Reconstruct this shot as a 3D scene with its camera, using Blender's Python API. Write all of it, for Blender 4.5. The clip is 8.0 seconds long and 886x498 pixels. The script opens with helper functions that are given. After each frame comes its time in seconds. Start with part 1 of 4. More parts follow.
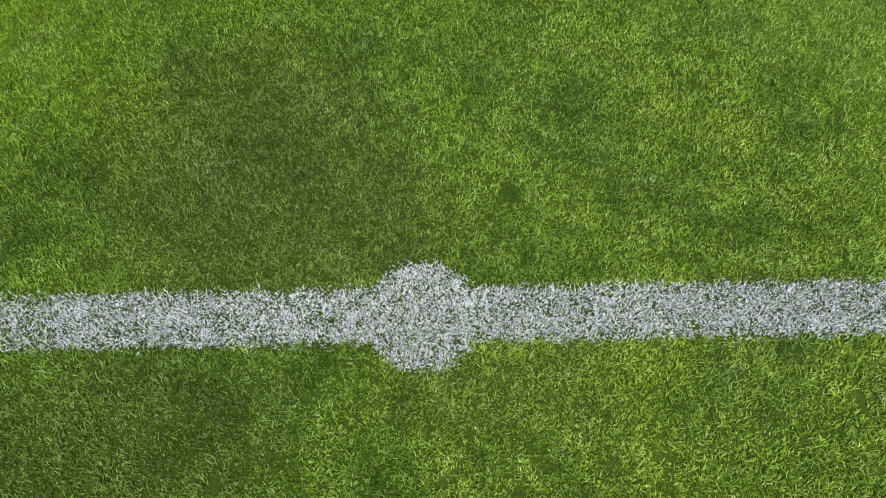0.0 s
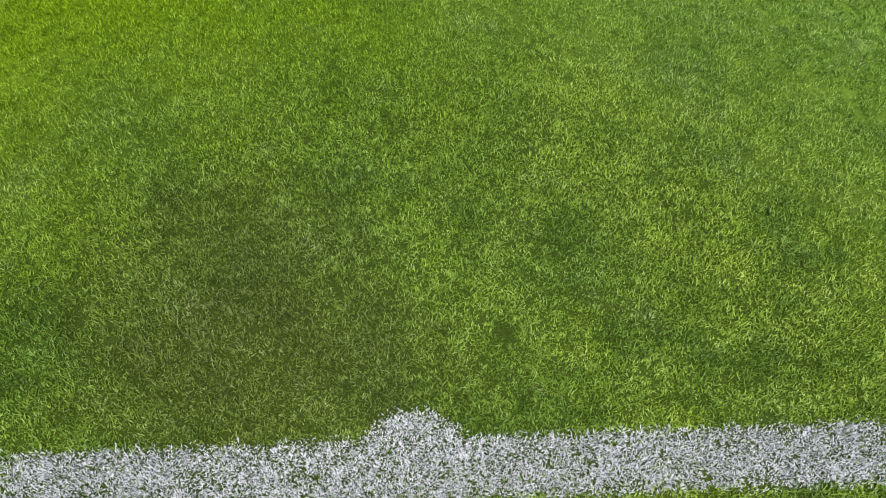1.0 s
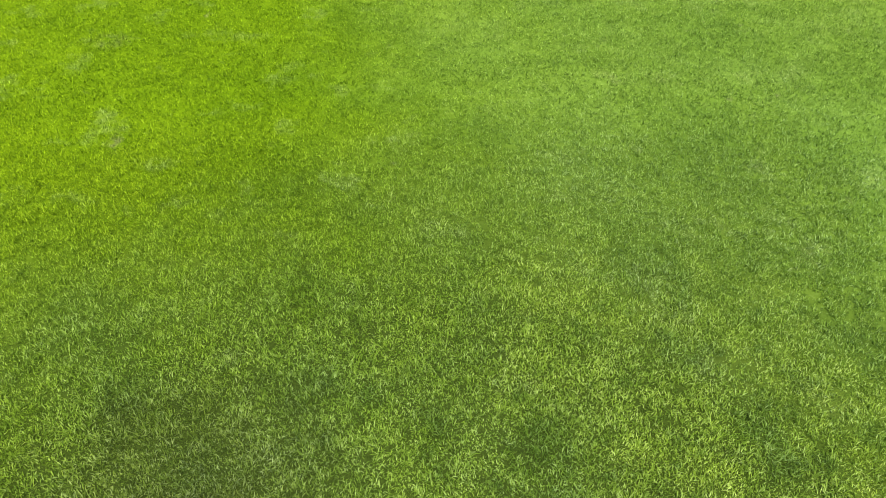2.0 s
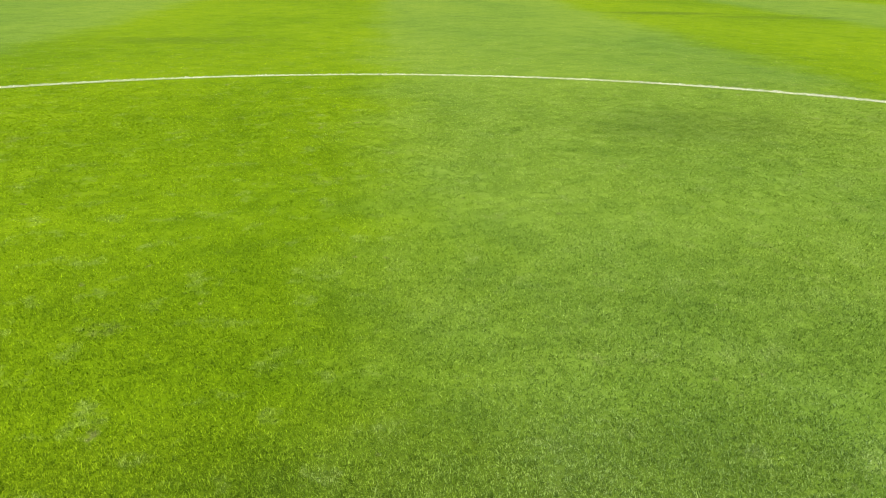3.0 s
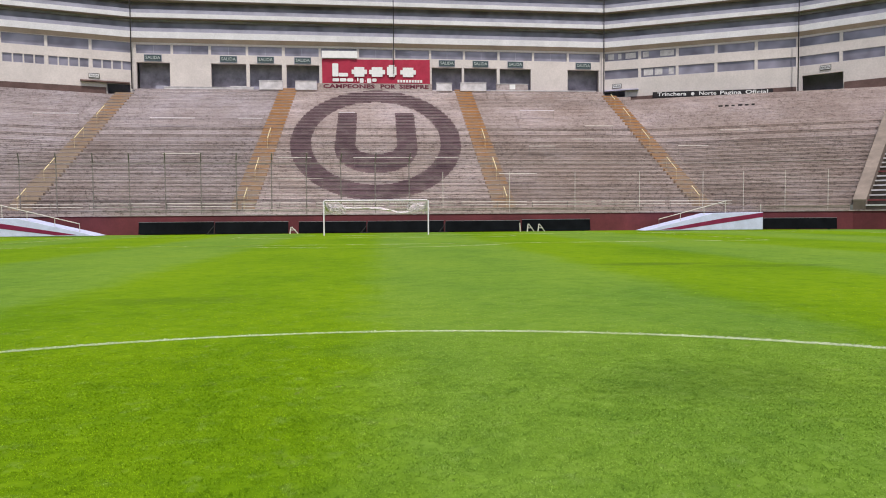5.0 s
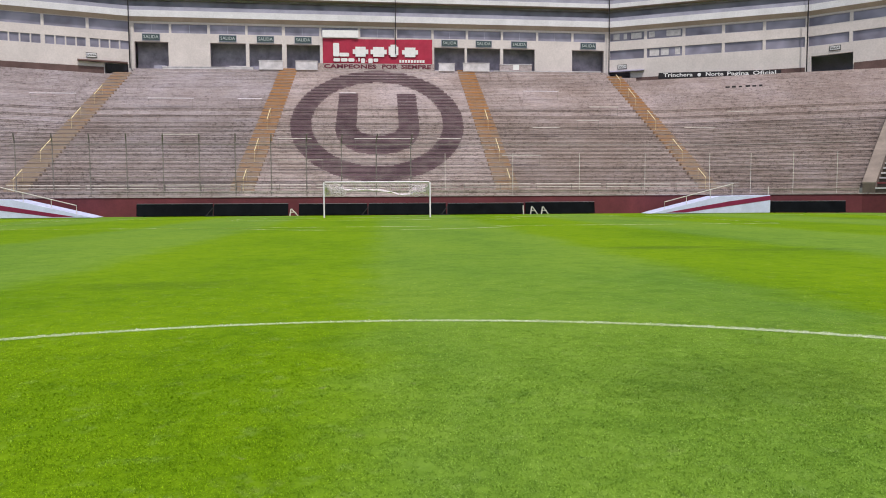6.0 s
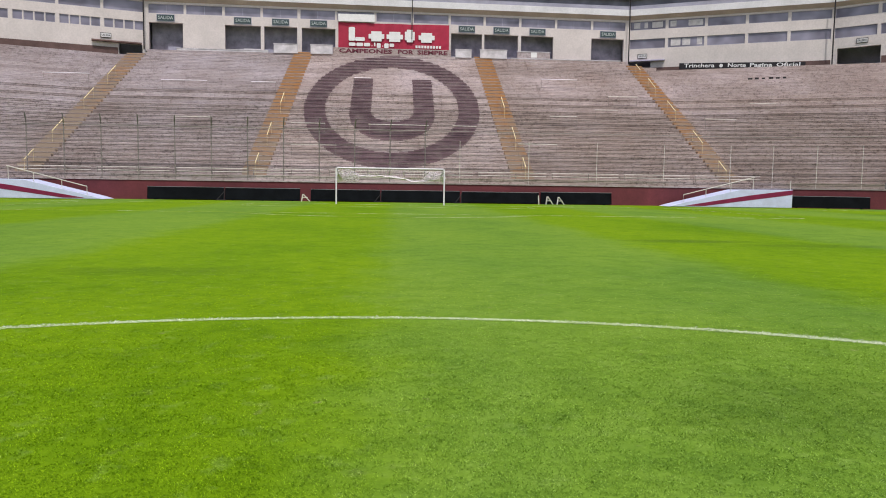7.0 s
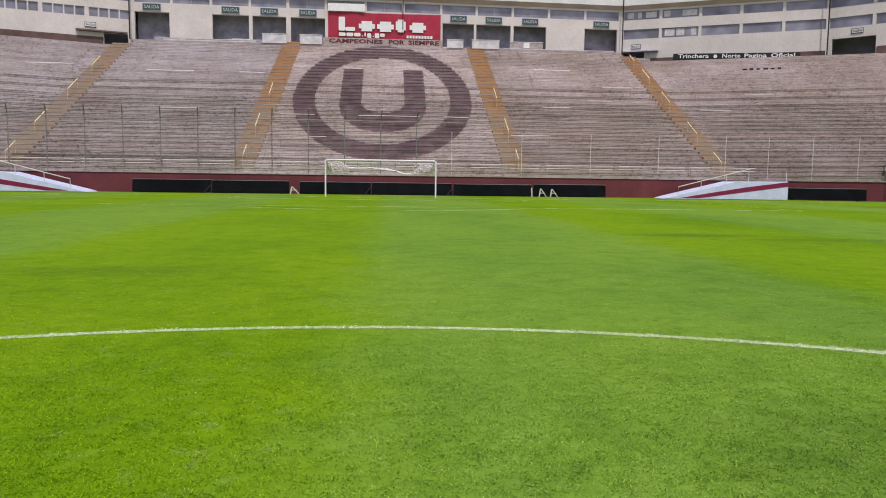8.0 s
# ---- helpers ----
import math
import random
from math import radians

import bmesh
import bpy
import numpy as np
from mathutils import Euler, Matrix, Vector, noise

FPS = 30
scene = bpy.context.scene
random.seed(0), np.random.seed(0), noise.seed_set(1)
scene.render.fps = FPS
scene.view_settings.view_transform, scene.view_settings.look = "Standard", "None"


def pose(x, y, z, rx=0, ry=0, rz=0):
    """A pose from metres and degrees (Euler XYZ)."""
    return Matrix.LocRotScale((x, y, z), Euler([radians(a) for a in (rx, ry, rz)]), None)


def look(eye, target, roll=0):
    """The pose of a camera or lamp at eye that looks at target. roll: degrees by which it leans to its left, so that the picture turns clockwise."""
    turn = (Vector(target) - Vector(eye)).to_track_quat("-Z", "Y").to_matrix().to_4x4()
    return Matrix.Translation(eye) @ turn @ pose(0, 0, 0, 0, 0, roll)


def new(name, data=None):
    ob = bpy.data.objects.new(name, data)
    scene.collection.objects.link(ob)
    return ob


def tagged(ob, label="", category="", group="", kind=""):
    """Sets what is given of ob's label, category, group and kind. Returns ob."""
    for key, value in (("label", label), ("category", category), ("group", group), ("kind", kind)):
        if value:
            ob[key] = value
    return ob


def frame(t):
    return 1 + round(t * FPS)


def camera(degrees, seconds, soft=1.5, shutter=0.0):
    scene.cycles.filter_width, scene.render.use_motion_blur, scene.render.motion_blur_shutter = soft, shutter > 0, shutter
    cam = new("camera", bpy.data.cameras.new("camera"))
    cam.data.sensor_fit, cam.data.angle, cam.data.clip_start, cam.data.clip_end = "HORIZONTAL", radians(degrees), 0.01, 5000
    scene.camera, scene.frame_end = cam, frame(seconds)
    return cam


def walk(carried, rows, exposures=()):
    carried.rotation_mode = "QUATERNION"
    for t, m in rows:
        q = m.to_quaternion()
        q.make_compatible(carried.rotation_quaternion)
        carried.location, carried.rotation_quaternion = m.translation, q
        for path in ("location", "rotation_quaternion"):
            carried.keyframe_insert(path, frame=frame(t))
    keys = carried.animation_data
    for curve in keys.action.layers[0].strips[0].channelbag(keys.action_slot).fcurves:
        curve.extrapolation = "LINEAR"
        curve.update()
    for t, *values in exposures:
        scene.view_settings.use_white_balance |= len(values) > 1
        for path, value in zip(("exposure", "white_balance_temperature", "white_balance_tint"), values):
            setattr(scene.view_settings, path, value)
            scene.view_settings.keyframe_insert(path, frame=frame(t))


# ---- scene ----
PATH = [
    (0, look((0.021, -0.482, 1.412), (0.143, 3.598, -7.716), 0.55)),
    (0.5, look((0.017, -0.427, 1.397), (0.260, 3.848, -7.640), 1.51)),
    (1, look((0.031, -0.373, 1.394), (0.265, 4.902, -7.098), 0.37)),
    (1.2, look((0.040, -0.356, 1.397), (0.233, 5.281, -6.860), -0.35)),
    (2.3, look((0.063, -0.329, 1.372), (0.793, 7.656, -4.602), 1.72)),
    (2.5, look((0.067, -0.319, 1.382), (0.831, 8.069, -4.009), 1.39)),
    (2.9, look((0.072, -0.288, 1.422), (0.869, 8.780, -2.719), 0.76)),
    (3, look((0.075, -0.278, 1.434), (0.885, 8.947, -2.339), 0.86)),
    (3.2, look((0.082, -0.250, 1.466), (0.944, 9.208, -1.662), 0.60)),
    (3.5, look((0.088, -0.206, 1.490), (0.999, 9.520, -0.647), 0.39)),
    (4, look((0.083, -0.183, 1.522), (0.970, 9.709, 0.354), 0.22)),
    (4.5, look((0.128, -0.006, 1.502), (1.008, 9.942, 0.978), -0.25)),
    (4.7, look((0.163, 0.101, 1.462), (1.042, 10.053, 1.023), -0.41)),
    (6, look((0.291, 1.099, 1.356), (1.127, 11.039, 0.656), -0.31)),
    (6.5, look((0.314, 1.557, 1.320), (1.081, 11.499, 0.565), -0.12)),
    (7, look((0.303, 2.002, 1.294), (0.973, 11.943, 0.441), 0.83)),
    (7.5, look((0.318, 2.439, 1.310), (1.009, 12.372, 0.379), -0.12)),
    (8, look((0.397, 2.911, 1.277), (1.175, 12.835, 0.322), 0.77)),
]
EXPOSURES = [(0.0, 0.29, 6500, 9), (0.5, 0.26, 6500, 13), (1.2, 0.46, 6550, 13), (2.3, 0.68, 6800, 14), (2.7, 0.59, 6950, 14), (3.3, 0.27, 6900, 12),
             (3.6, 0.10, 6850, 10), (4.0, 0.07, 6800, 10), (4.7, 0.06, 6650, 10), (6.0, 0.0, 6500, 10), (7.0, -0.02, 6500, 10), (8.0, -0.10, 6500, 10)]
cam = camera(62.8, 8.0, soft=1.0)
walk(cam, PATH, EXPOSURES)

# ---- world and sun ----
SUN_FROM = Vector((0.08, -0.62, 1.20)).normalized()
world = bpy.data.worlds.new("sky")
scene.world = world
world.use_nodes = True
wn = world.node_tree.nodes
sky = wn.new("ShaderNodeTexSky")
sky.sky_type = "NISHITA"
sky.sun_disc = False
sky.sun_elevation = math.asin(SUN_FROM.z)
sky.sun_rotation = math.atan2(SUN_FROM.x, SUN_FROM.y)
sky.air_density, sky.dust_density, sky.ozone_density = 1.0, 3.0, 1.0
wn["Background"].inputs["Strength"].default_value = 0.15
world.node_tree.links.new(sky.outputs[0], wn["Background"].inputs["Color"])
sun = new("sun", bpy.data.lights.new("sun", "SUN"))
sun.data.energy, sun.data.angle, sun.data.color = 2.8, radians(0.6), (1.0, 0.975, 0.95)
sun.matrix_world = look(SUN_FROM * 100, (0, 0, 0))


# ---- materials ----
class Mat:
    """A small builder of node materials."""

    def __init__(self, name, rough=0.8, metal=0.0, spec=0.3):
        self.m = bpy.data.materials.new(name)
        self.m.use_nodes = True
        self.t = self.m.node_tree
        self.b = self.t.nodes["Principled BSDF"]
        self.b.inputs["Roughness"].default_value = rough
        self.b.inputs["Metallic"].default_value = metal
        self.b.inputs["Specular IOR Level"].default_value = spec
        self.co = self.t.nodes.new("ShaderNodeNewGeometry").outputs["Position"]

    def node(self, kind, **kw):
        n = self.t.nodes.new(kind)
        for k, val in kw.items():
            n.inputs[k].default_value = val
        return n

    def link(self, a, b):
        self.t.links.new(a, b)

    def noise(self, scale, detail=4, stretch=(1, 1, 1), rough=0.6):
        mp = self.node("ShaderNodeMapping")
        mp.inputs["Scale"].default_value = stretch
        self.link(self.co, mp.inputs["Vector"])
        n = self.node("ShaderNodeTexNoise", Scale=scale, Detail=detail, Roughness=rough)
        self.link(mp.outputs[0], n.inputs["Vector"])
        return n.outputs["Fac"]

    def ramp(self, fac, stops):
        r = self.node("ShaderNodeValToRGB")
        e = r.color_ramp.elements
        while len(e) < len(stops):
            e.new(0.5)
        for el, (p, c) in zip(e, stops):
            el.position = p
            el.color = (*c, 1) if len(c) == 3 else c
        self.link(fac, r.inputs["Fac"])
        return r.outputs["Color"]

    def mix(self, fac, a, b, mode="MIX"):
        n = self.node("ShaderNodeMix")
        n.data_type, n.blend_type = "RGBA", mode
        for val, sock in ((fac, n.inputs[0]), (a, n.inputs[6]), (b, n.inputs[7])):
            if isinstance(val, (int, float)):
                sock.default_value = val
            elif isinstance(val, tuple):
                sock.default_value = (*val, 1)
            else:
                self.link(val, sock)
        return n.outputs[2]

    def math(self, op, a, b=0.0, c=0.0):
        n = self.node("ShaderNodeMath")
        n.operation = op
        for val, sock in zip((a, b, c), n.inputs):
            if isinstance(val, (int, float)):
                sock.default_value = val
            else:
                self.link(val, sock)
        return n.outputs[0]

    def axis(self, i):
        s = self.node("ShaderNodeSeparateXYZ")
        self.link(self.co, s.inputs[0])
        return s.outputs[i]

    def colour(self, c):
        if isinstance(c, tuple):
            self.b.inputs["Base Color"].default_value = (*c, 1)
        else:
            self.link(c, self.b.inputs["Base Color"])
        return self

    def bump(self, fac, strength=0.3, distance=0.02):
        n = self.node("ShaderNodeBump", Strength=strength, Distance=distance)
        self.link(fac, n.inputs["Height"])
        self.link(n.outputs[0], self.b.inputs["Normal"])
        return self


def plain(name, c, rough=0.7, metal=0.0, var=0.25, scale=3.0, spec=0.3):
    """A surface of one colour with worn and stained variation at two scales."""
    m = Mat(name, rough, metal, spec)
    a = m.ramp(m.noise(scale, 5), [(0.3, tuple(v * (1 - var) for v in c)), (0.7, tuple(min(1, v * (1 + var * 0.4)) for v in c))])
    d = m.ramp(m.noise(scale * 14, 3), [(0.35, (0.82, 0.82, 0.82)), (0.65, (1, 1, 1))])
    m.colour(m.mix(0.6, a, d, "MULTIPLY"))
    return m.m


STRIPE = 5.7
G_WARM, G_COOL = (0.165, 0.281, 0.003), (0.167, 0.281, 0.027)


def patch_mask(m, cx, cy, rx, ry, soft=0.5):
    """1 inside an uneven ellipse on the ground, 0 outside."""
    dx = m.math("DIVIDE", m.math("SUBTRACT", m.axis(0), cx), rx)
    dy = m.math("DIVIDE", m.math("SUBTRACT", m.axis(1), cy), ry)
    r = m.math("SQRT", m.math("ADD", m.math("MULTIPLY", dx, dx), m.math("MULTIPLY", dy, dy)))
    r = m.math("ADD", r, m.math("MULTIPLY", m.math("SUBTRACT", m.noise(1.6 / min(rx, ry), 4), 0.5), 1.4))
    mr = m.node("ShaderNodeMapRange")
    mr.interpolation_type = "SMOOTHSTEP"
    for k, val in (("From Min", 1.0 - soft), ("From Max", 1.0 + soft), ("To Min", 1.0), ("To Max", 0.0)):
        mr.inputs[k].default_value = val
    m.link(r, mr.inputs["Value"])
    return mr.outputs[0]


def turf_colour(m):
    """Mown stripes along the pitch, worn and lush patches."""
    wob = m.math("MULTIPLY", m.math("SUBTRACT", m.noise(0.6, 5, rough=0.65), 0.5), 2.2)
    ph = m.math("ADD", m.math("ADD", m.axis(0), wob), -0.15)
    sm = m.node("ShaderNodeMapRange")
    sm.interpolation_type = "SMOOTHSTEP"
    sm.inputs["From Min"].default_value, sm.inputs["From Max"].default_value = -0.38, 0.38
    m.link(m.math("SINE", m.math("MULTIPLY", m.math("DIVIDE", ph, STRIPE), math.pi)), sm.inputs["Value"])
    base = m.mix(sm.outputs[0], G_WARM, G_COOL)
    patch = m.ramp(m.noise(0.22, 5, (1, 0.6, 1)), [(0.33, (0.70, 0.80, 0.9)), (0.52, (1, 1, 1)), (0.72, (1.14, 1.08, 1.0))])
    base = m.mix(0.9, base, patch, "MULTIPLY")
    small = m.ramp(m.noise(2.2, 6, rough=0.65), [(0.3, (0.70, 0.76, 0.8)), (0.5, (1, 1, 1)), (0.72, (1.2, 1.12, 1.6))])
    base = m.mix(0.75, base, small, "MULTIPLY")
    for cx, cy, rx, ry, k in ((7.8, 20.0, 1.5, 0.5, 0.45), (2.95, 6.1, 1.0, 0.7, 0.27), (-3.2, 12.9, 1.4, 0.5, 0.25), (10.5, 18.8, 1.8, 0.45, 0.3)):
        base = m.mix(m.math("MULTIPLY", patch_mask(m, cx, cy, rx, ry), k), base, (0.055, 0.105, 0.012))
    worn = m.mix(m.ramp(m.noise(7.0, 8, rough=0.8), [(0.25, (0, 0, 0)), (0.75, (1, 1, 1))]), (0.097, 0.180, 0.006), (0.232, 0.346, 0.040))
    worn = m.mix(1.0, worn, m.mix(sm.outputs[0], (0.82, 0.88, 1.1), (1.20, 1.18, 1.05)), "MULTIPLY")
    blot = m.ramp(m.noise(3.2, 5, rough=0.6), [(0.36, (0.46, 0.55, 0.75)), (0.52, (1, 1, 1)), (0.7, (1.25, 1.18, 1.0))])
    worn = m.mix(0.85, worn, blot, "MULTIPLY")
    fleck = m.ramp(m.noise(13, 5, rough=0.7), [(0.34, (0.50, 0.58, 0.62)), (0.48, (1, 1, 1)), (0.66, (1.22, 1.2, 1.5))])
    worn = m.mix(0.9, worn, fleck, "MULTIPLY")
    base = m.mix(m.math("MULTIPLY", patch_mask(m, 0.0, 0.0, 1.7, 1.05, 0.6), 0.8), base, worn)
    for cx, cy, rx, ry, k in ((-0.28, 0.2, 0.34, 0.2, 0.5), (-0.4, 0.45, 0.3, 0.25, 0.4), (-0.6, -0.22, 0.3, 0.14, 0.4), (0.1, -0.16, 0.2, 0.08, 0.3)):
        base = m.mix(m.math("MULTIPLY", patch_mask(m, cx, cy, rx, ry), k), base, (0.085, 0.105, 0.020))
    pale = m.ramp(m.noise(4.6, 6, rough=0.7), [(0.56, (0, 0, 0)), (0.70, (1, 1, 1))])
    base = m.mix(m.math("MULTIPLY", pale, 0.30), base, (0.29, 0.39, 0.10))
    dry = m.ramp(m.noise(1.5, 7, rough=0.75), [(0.60, (0, 0, 0)), (0.76, (1, 1, 1))])
    base = m.mix(m.math("MULTIPLY", dry, 0.4), base, (0.27, 0.27, 0.11))
    bare = m.ramp(m.noise(5.0, 3, rough=0.6), [(0.69, (0, 0, 0)), (0.75, (1, 1, 1))])
    return m.mix(m.math("MULTIPLY", bare, 0.4), base, (0.25, 0.20, 0.12))


def turf_ground():
    m = Mat("turf", 0.95, spec=0.05)
    c = turf_colour(m)
    # tufts in colour only, with painted shade in their gaps, gathered in loose patches
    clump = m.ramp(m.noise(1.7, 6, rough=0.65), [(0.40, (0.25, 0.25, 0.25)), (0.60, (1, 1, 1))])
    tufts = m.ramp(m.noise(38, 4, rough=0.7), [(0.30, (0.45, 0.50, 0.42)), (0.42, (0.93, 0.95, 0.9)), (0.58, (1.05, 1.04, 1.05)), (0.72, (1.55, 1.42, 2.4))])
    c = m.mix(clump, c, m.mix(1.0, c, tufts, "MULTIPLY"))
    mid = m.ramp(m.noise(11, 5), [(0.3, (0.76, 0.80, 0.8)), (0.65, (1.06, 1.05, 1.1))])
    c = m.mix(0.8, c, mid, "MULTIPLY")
    # thatch round the centre spot, its colour holding the shade between the blades
    thatch_shade = m.mix(m.ramp(m.noise(170, 4, rough=0.8), [(0.35, (0, 0, 0)), (0.65, (1, 1, 1))]), (0.006, 0.011, 0.002), (0.040, 0.066, 0.008))
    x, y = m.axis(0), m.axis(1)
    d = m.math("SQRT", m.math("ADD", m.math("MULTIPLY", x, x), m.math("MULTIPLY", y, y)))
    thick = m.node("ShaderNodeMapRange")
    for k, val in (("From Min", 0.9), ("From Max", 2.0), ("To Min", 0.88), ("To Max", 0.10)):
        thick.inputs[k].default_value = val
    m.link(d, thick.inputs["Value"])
    c = m.mix(thick.outputs[0], c, thatch_shade)
    out = m.math("MAXIMUM", m.math("GREATER_THAN", m.math("ABSOLUTE", x), 60.0), m.math("GREATER_THAN", m.math("ABSOLUTE", y), 60.4))
    apron = m.mix(m.noise(0.8, 5), (0.20, 0.19, 0.18), (0.30, 0.28, 0.27))
    c = m.mix(out, c, apron)
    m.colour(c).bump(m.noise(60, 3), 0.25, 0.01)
    return m.m


def leafy(m, c, share):
    """Lets light through thin blades: a share of translucence beside the surface."""
    m.colour(c)
    tr = m.t.nodes.new("ShaderNodeBsdfTranslucent")
    mx = m.t.nodes.new("ShaderNodeMixShader")
    mx.inputs[0].default_value = share
    m.link(c, tr.inputs["Color"])
    m.link(m.b.outputs[0], mx.inputs[1])
    m.link(tr.outputs[0], mx.inputs[2])
    m.link(mx.outputs[0], m.t.nodes["Material Output"].inputs["Surface"])
    return m.m


def turf_blade(name, stops, share=0.2):
    """Blades that share the turf's colour, each a little lighter or darker, the lightest ones dry."""
    m = Mat(name, 0.75, spec=0.12)
    r = m.t.nodes.new("ShaderNodeNewGeometry").outputs["Random Per Island"]
    return leafy(m, m.mix(1.0, turf_colour(m), m.ramp(r, stops), "MULTIPLY"), share)


def chalk_blade(name, stops):
    m = Mat(name, 0.9, spec=0.1)
    r = m.t.nodes.new("ShaderNodeNewGeometry").outputs["Random Per Island"]
    v = m.ramp(r, stops)
    return leafy(m, v, 0.3)


def concrete(name, tint, mottling=1.0):
    m = Mat(name, 0.9, spec=0.2)
    rnd = m.t.nodes.new("ShaderNodeObjectInfo").outputs["Random"]
    big = m.ramp(m.noise(0.16, 6, rough=0.65), [(0.3, (0.300, 0.262, 0.240)), (0.5, (0.365, 0.335, 0.318)), (0.68, (0.43, 0.405, 0.405))])
    streak = m.ramp(m.noise(0.8, 6, (1, 1, 7), 0.75), [(0.30, (0.62, 0.60, 0.58)), (0.46, (1, 1, 1)), (0.68, (1.22, 1.22, 1.22))])
    c = m.mix(0.9, big, streak, "MULTIPLY")
    stain = m.ramp(m.noise(3.0, 7, (1, 1, 1.6), 0.85), [(0.50, (1, 1, 1)), (0.64, (0.22, 0.195, 0.18))])
    c = m.mix(m.ramp(m.noise(0.12, 4), [(0.36, (0.35 * mottling,) * 3), (0.56, (mottling,) * 3)]), c, m.mix(1.0, c, stain, "MULTIPLY"))
    flaked = m.ramp(rnd, [(0.80, (0, 0, 0)), (0.86, (0.07, 0.07, 0.07))])
    chips = m.ramp(m.math("ADD", m.noise(4.1, 7, (1, 1, 2.0), 0.85), flaked), [(0.62, (0, 0, 0)), (0.72, (1, 1, 1))])
    c = m.mix(m.math("MULTIPLY", chips, 0.75 * mottling), c, (0.64, 0.62, 0.58))
    c = m.mix(0.7, c, m.ramp(rnd, [(0, (0.84, 0.83, 0.82)), (1, (1.12, 1.11, 1.10))]), "MULTIPLY")
    run = m.ramp(m.noise(1.3, 5, (1, 0.06, 0.12), 0.75), [(0.30, (0.55, 0.52, 0.50)), (0.40, (1, 1, 1)), (0.64, (1, 1, 1)), (0.74, (1.2, 1.2, 1.2))])
    c = m.mix(0.7, c, run, "MULTIPLY")
    dash = m.ramp(m.noise(5.5, 5, (0.22, 1, 4.0), 0.7), [(0.34, (0.45, 0.43, 0.41)), (0.42, (1, 1, 1)), (0.60, (1, 1, 1)), (0.68, (1.6, 1.58, 1.55))])
    c = m.mix(0.45 + 0.45 * mottling, c, dash, "MULTIPLY")
    c = m.mix(1.0, c, tint, "MULTIPLY")
    m.colour(c).bump(m.noise(9, 4), 0.35, 0.03)
    return m.m


def faded_paint(name, c, under=(0.34, 0.29, 0.26), lo=0.42, hi=0.62):
    m = Mat(name, 0.85, spec=0.2)
    fade = m.ramp(m.noise(0.8, 6, rough=0.7), [(lo, (1, 1, 1)), (hi, (0, 0, 0))])
    tone = m.ramp(m.noise(0.3, 4), [(0.3, tuple(v * 0.75 for v in c)), (0.7, tuple(v * 1.15 for v in c))])
    m.colour(m.mix(fade, under, tone))
    return m.m


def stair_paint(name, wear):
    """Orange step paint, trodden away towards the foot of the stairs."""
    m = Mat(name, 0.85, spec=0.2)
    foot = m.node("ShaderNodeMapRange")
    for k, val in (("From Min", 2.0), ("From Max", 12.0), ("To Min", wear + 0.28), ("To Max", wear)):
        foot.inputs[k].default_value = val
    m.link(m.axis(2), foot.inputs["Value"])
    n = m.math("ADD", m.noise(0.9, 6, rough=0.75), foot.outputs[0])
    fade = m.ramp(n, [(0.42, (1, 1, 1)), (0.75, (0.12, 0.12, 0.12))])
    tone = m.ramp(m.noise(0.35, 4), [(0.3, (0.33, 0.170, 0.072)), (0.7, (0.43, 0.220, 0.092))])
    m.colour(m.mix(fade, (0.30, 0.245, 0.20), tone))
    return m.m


def dark_glass():
    m = Mat("tinted_glass", 0.12, spec=0.5)
    m.colour(m.ramp(m.noise(0.35, 2), [(0.35, (0.14, 0.125, 0.16)), (0.65, (0.29, 0.27, 0.34))]))
    return m.m


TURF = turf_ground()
CHALK = chalk_blade("chalked_blade", [(0.0, (0.04, 0.06, 0.03)), (0.20, (0.22, 0.27, 0.22)), (0.42, (0.60, 0.63, 0.61)), (0.78, (0.80, 0.82, 0.84))])
# lighter chalk copy for the circle, offsetting the shade on its blades
CHALK_CIRCLE = chalk_blade("lightened_chalked_blade", [(0.0, (0.22, 0.34, 0.08)), (0.3, (0.62, 0.68, 0.44)), (0.6, (0.80, 0.82, 0.68)), (0.9, (0.90, 0.90, 0.80))])
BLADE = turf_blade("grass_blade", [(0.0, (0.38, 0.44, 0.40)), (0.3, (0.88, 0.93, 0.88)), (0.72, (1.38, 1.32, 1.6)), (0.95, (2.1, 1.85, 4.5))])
# colour raised to make up for the sun that upright blades miss
BLADE_LAWN = turf_blade("lightened_lawn_blade", [(0.0, (0.85, 0.89, 0.85)), (0.3, (1.22, 1.24, 1.2)), (0.66, (1.5, 1.46, 1.5)), (0.95, (2.5, 2.2, 4.0))], 0.42)
BLADE_VERGE = turf_blade("verge_blade", [(0.0, (0.55, 0.60, 0.55)), (0.3, (0.95, 0.98, 0.94)), (0.72, (1.35, 1.3, 1.4)), (0.95, (2.0, 1.8, 3.5))], 0.3)
CONCRETE = concrete("terrace_concrete", (0.95, 0.865, 0.89))
CONCRETE_UPPER = concrete("upper_concrete", (1.14, 1.06, 1.13), 0.6)
CONCRETE_WARM = concrete("tan_concrete", (0.93, 0.815, 0.79))
CONCRETE_WARM_UPPER = concrete("upper_tan_concrete", (1.18, 1.045, 1.04), 0.7)
CONCRETE_WASHED = concrete("washed_concrete", (1.14, 1.02, 1.01))
CONCRETE_WASHED_UPPER = concrete("upper_washed_concrete", (1.33, 1.19, 1.21), 0.6)
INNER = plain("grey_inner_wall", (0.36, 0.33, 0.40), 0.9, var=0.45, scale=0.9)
BLIND = plain("pale_blind", (0.62, 0.58, 0.58), 0.8, var=0.3, scale=2)
PALE_WALL = plain("pale_wall_paint", (0.66, 0.62, 0.64), 0.85, var=0.3, scale=1.2)
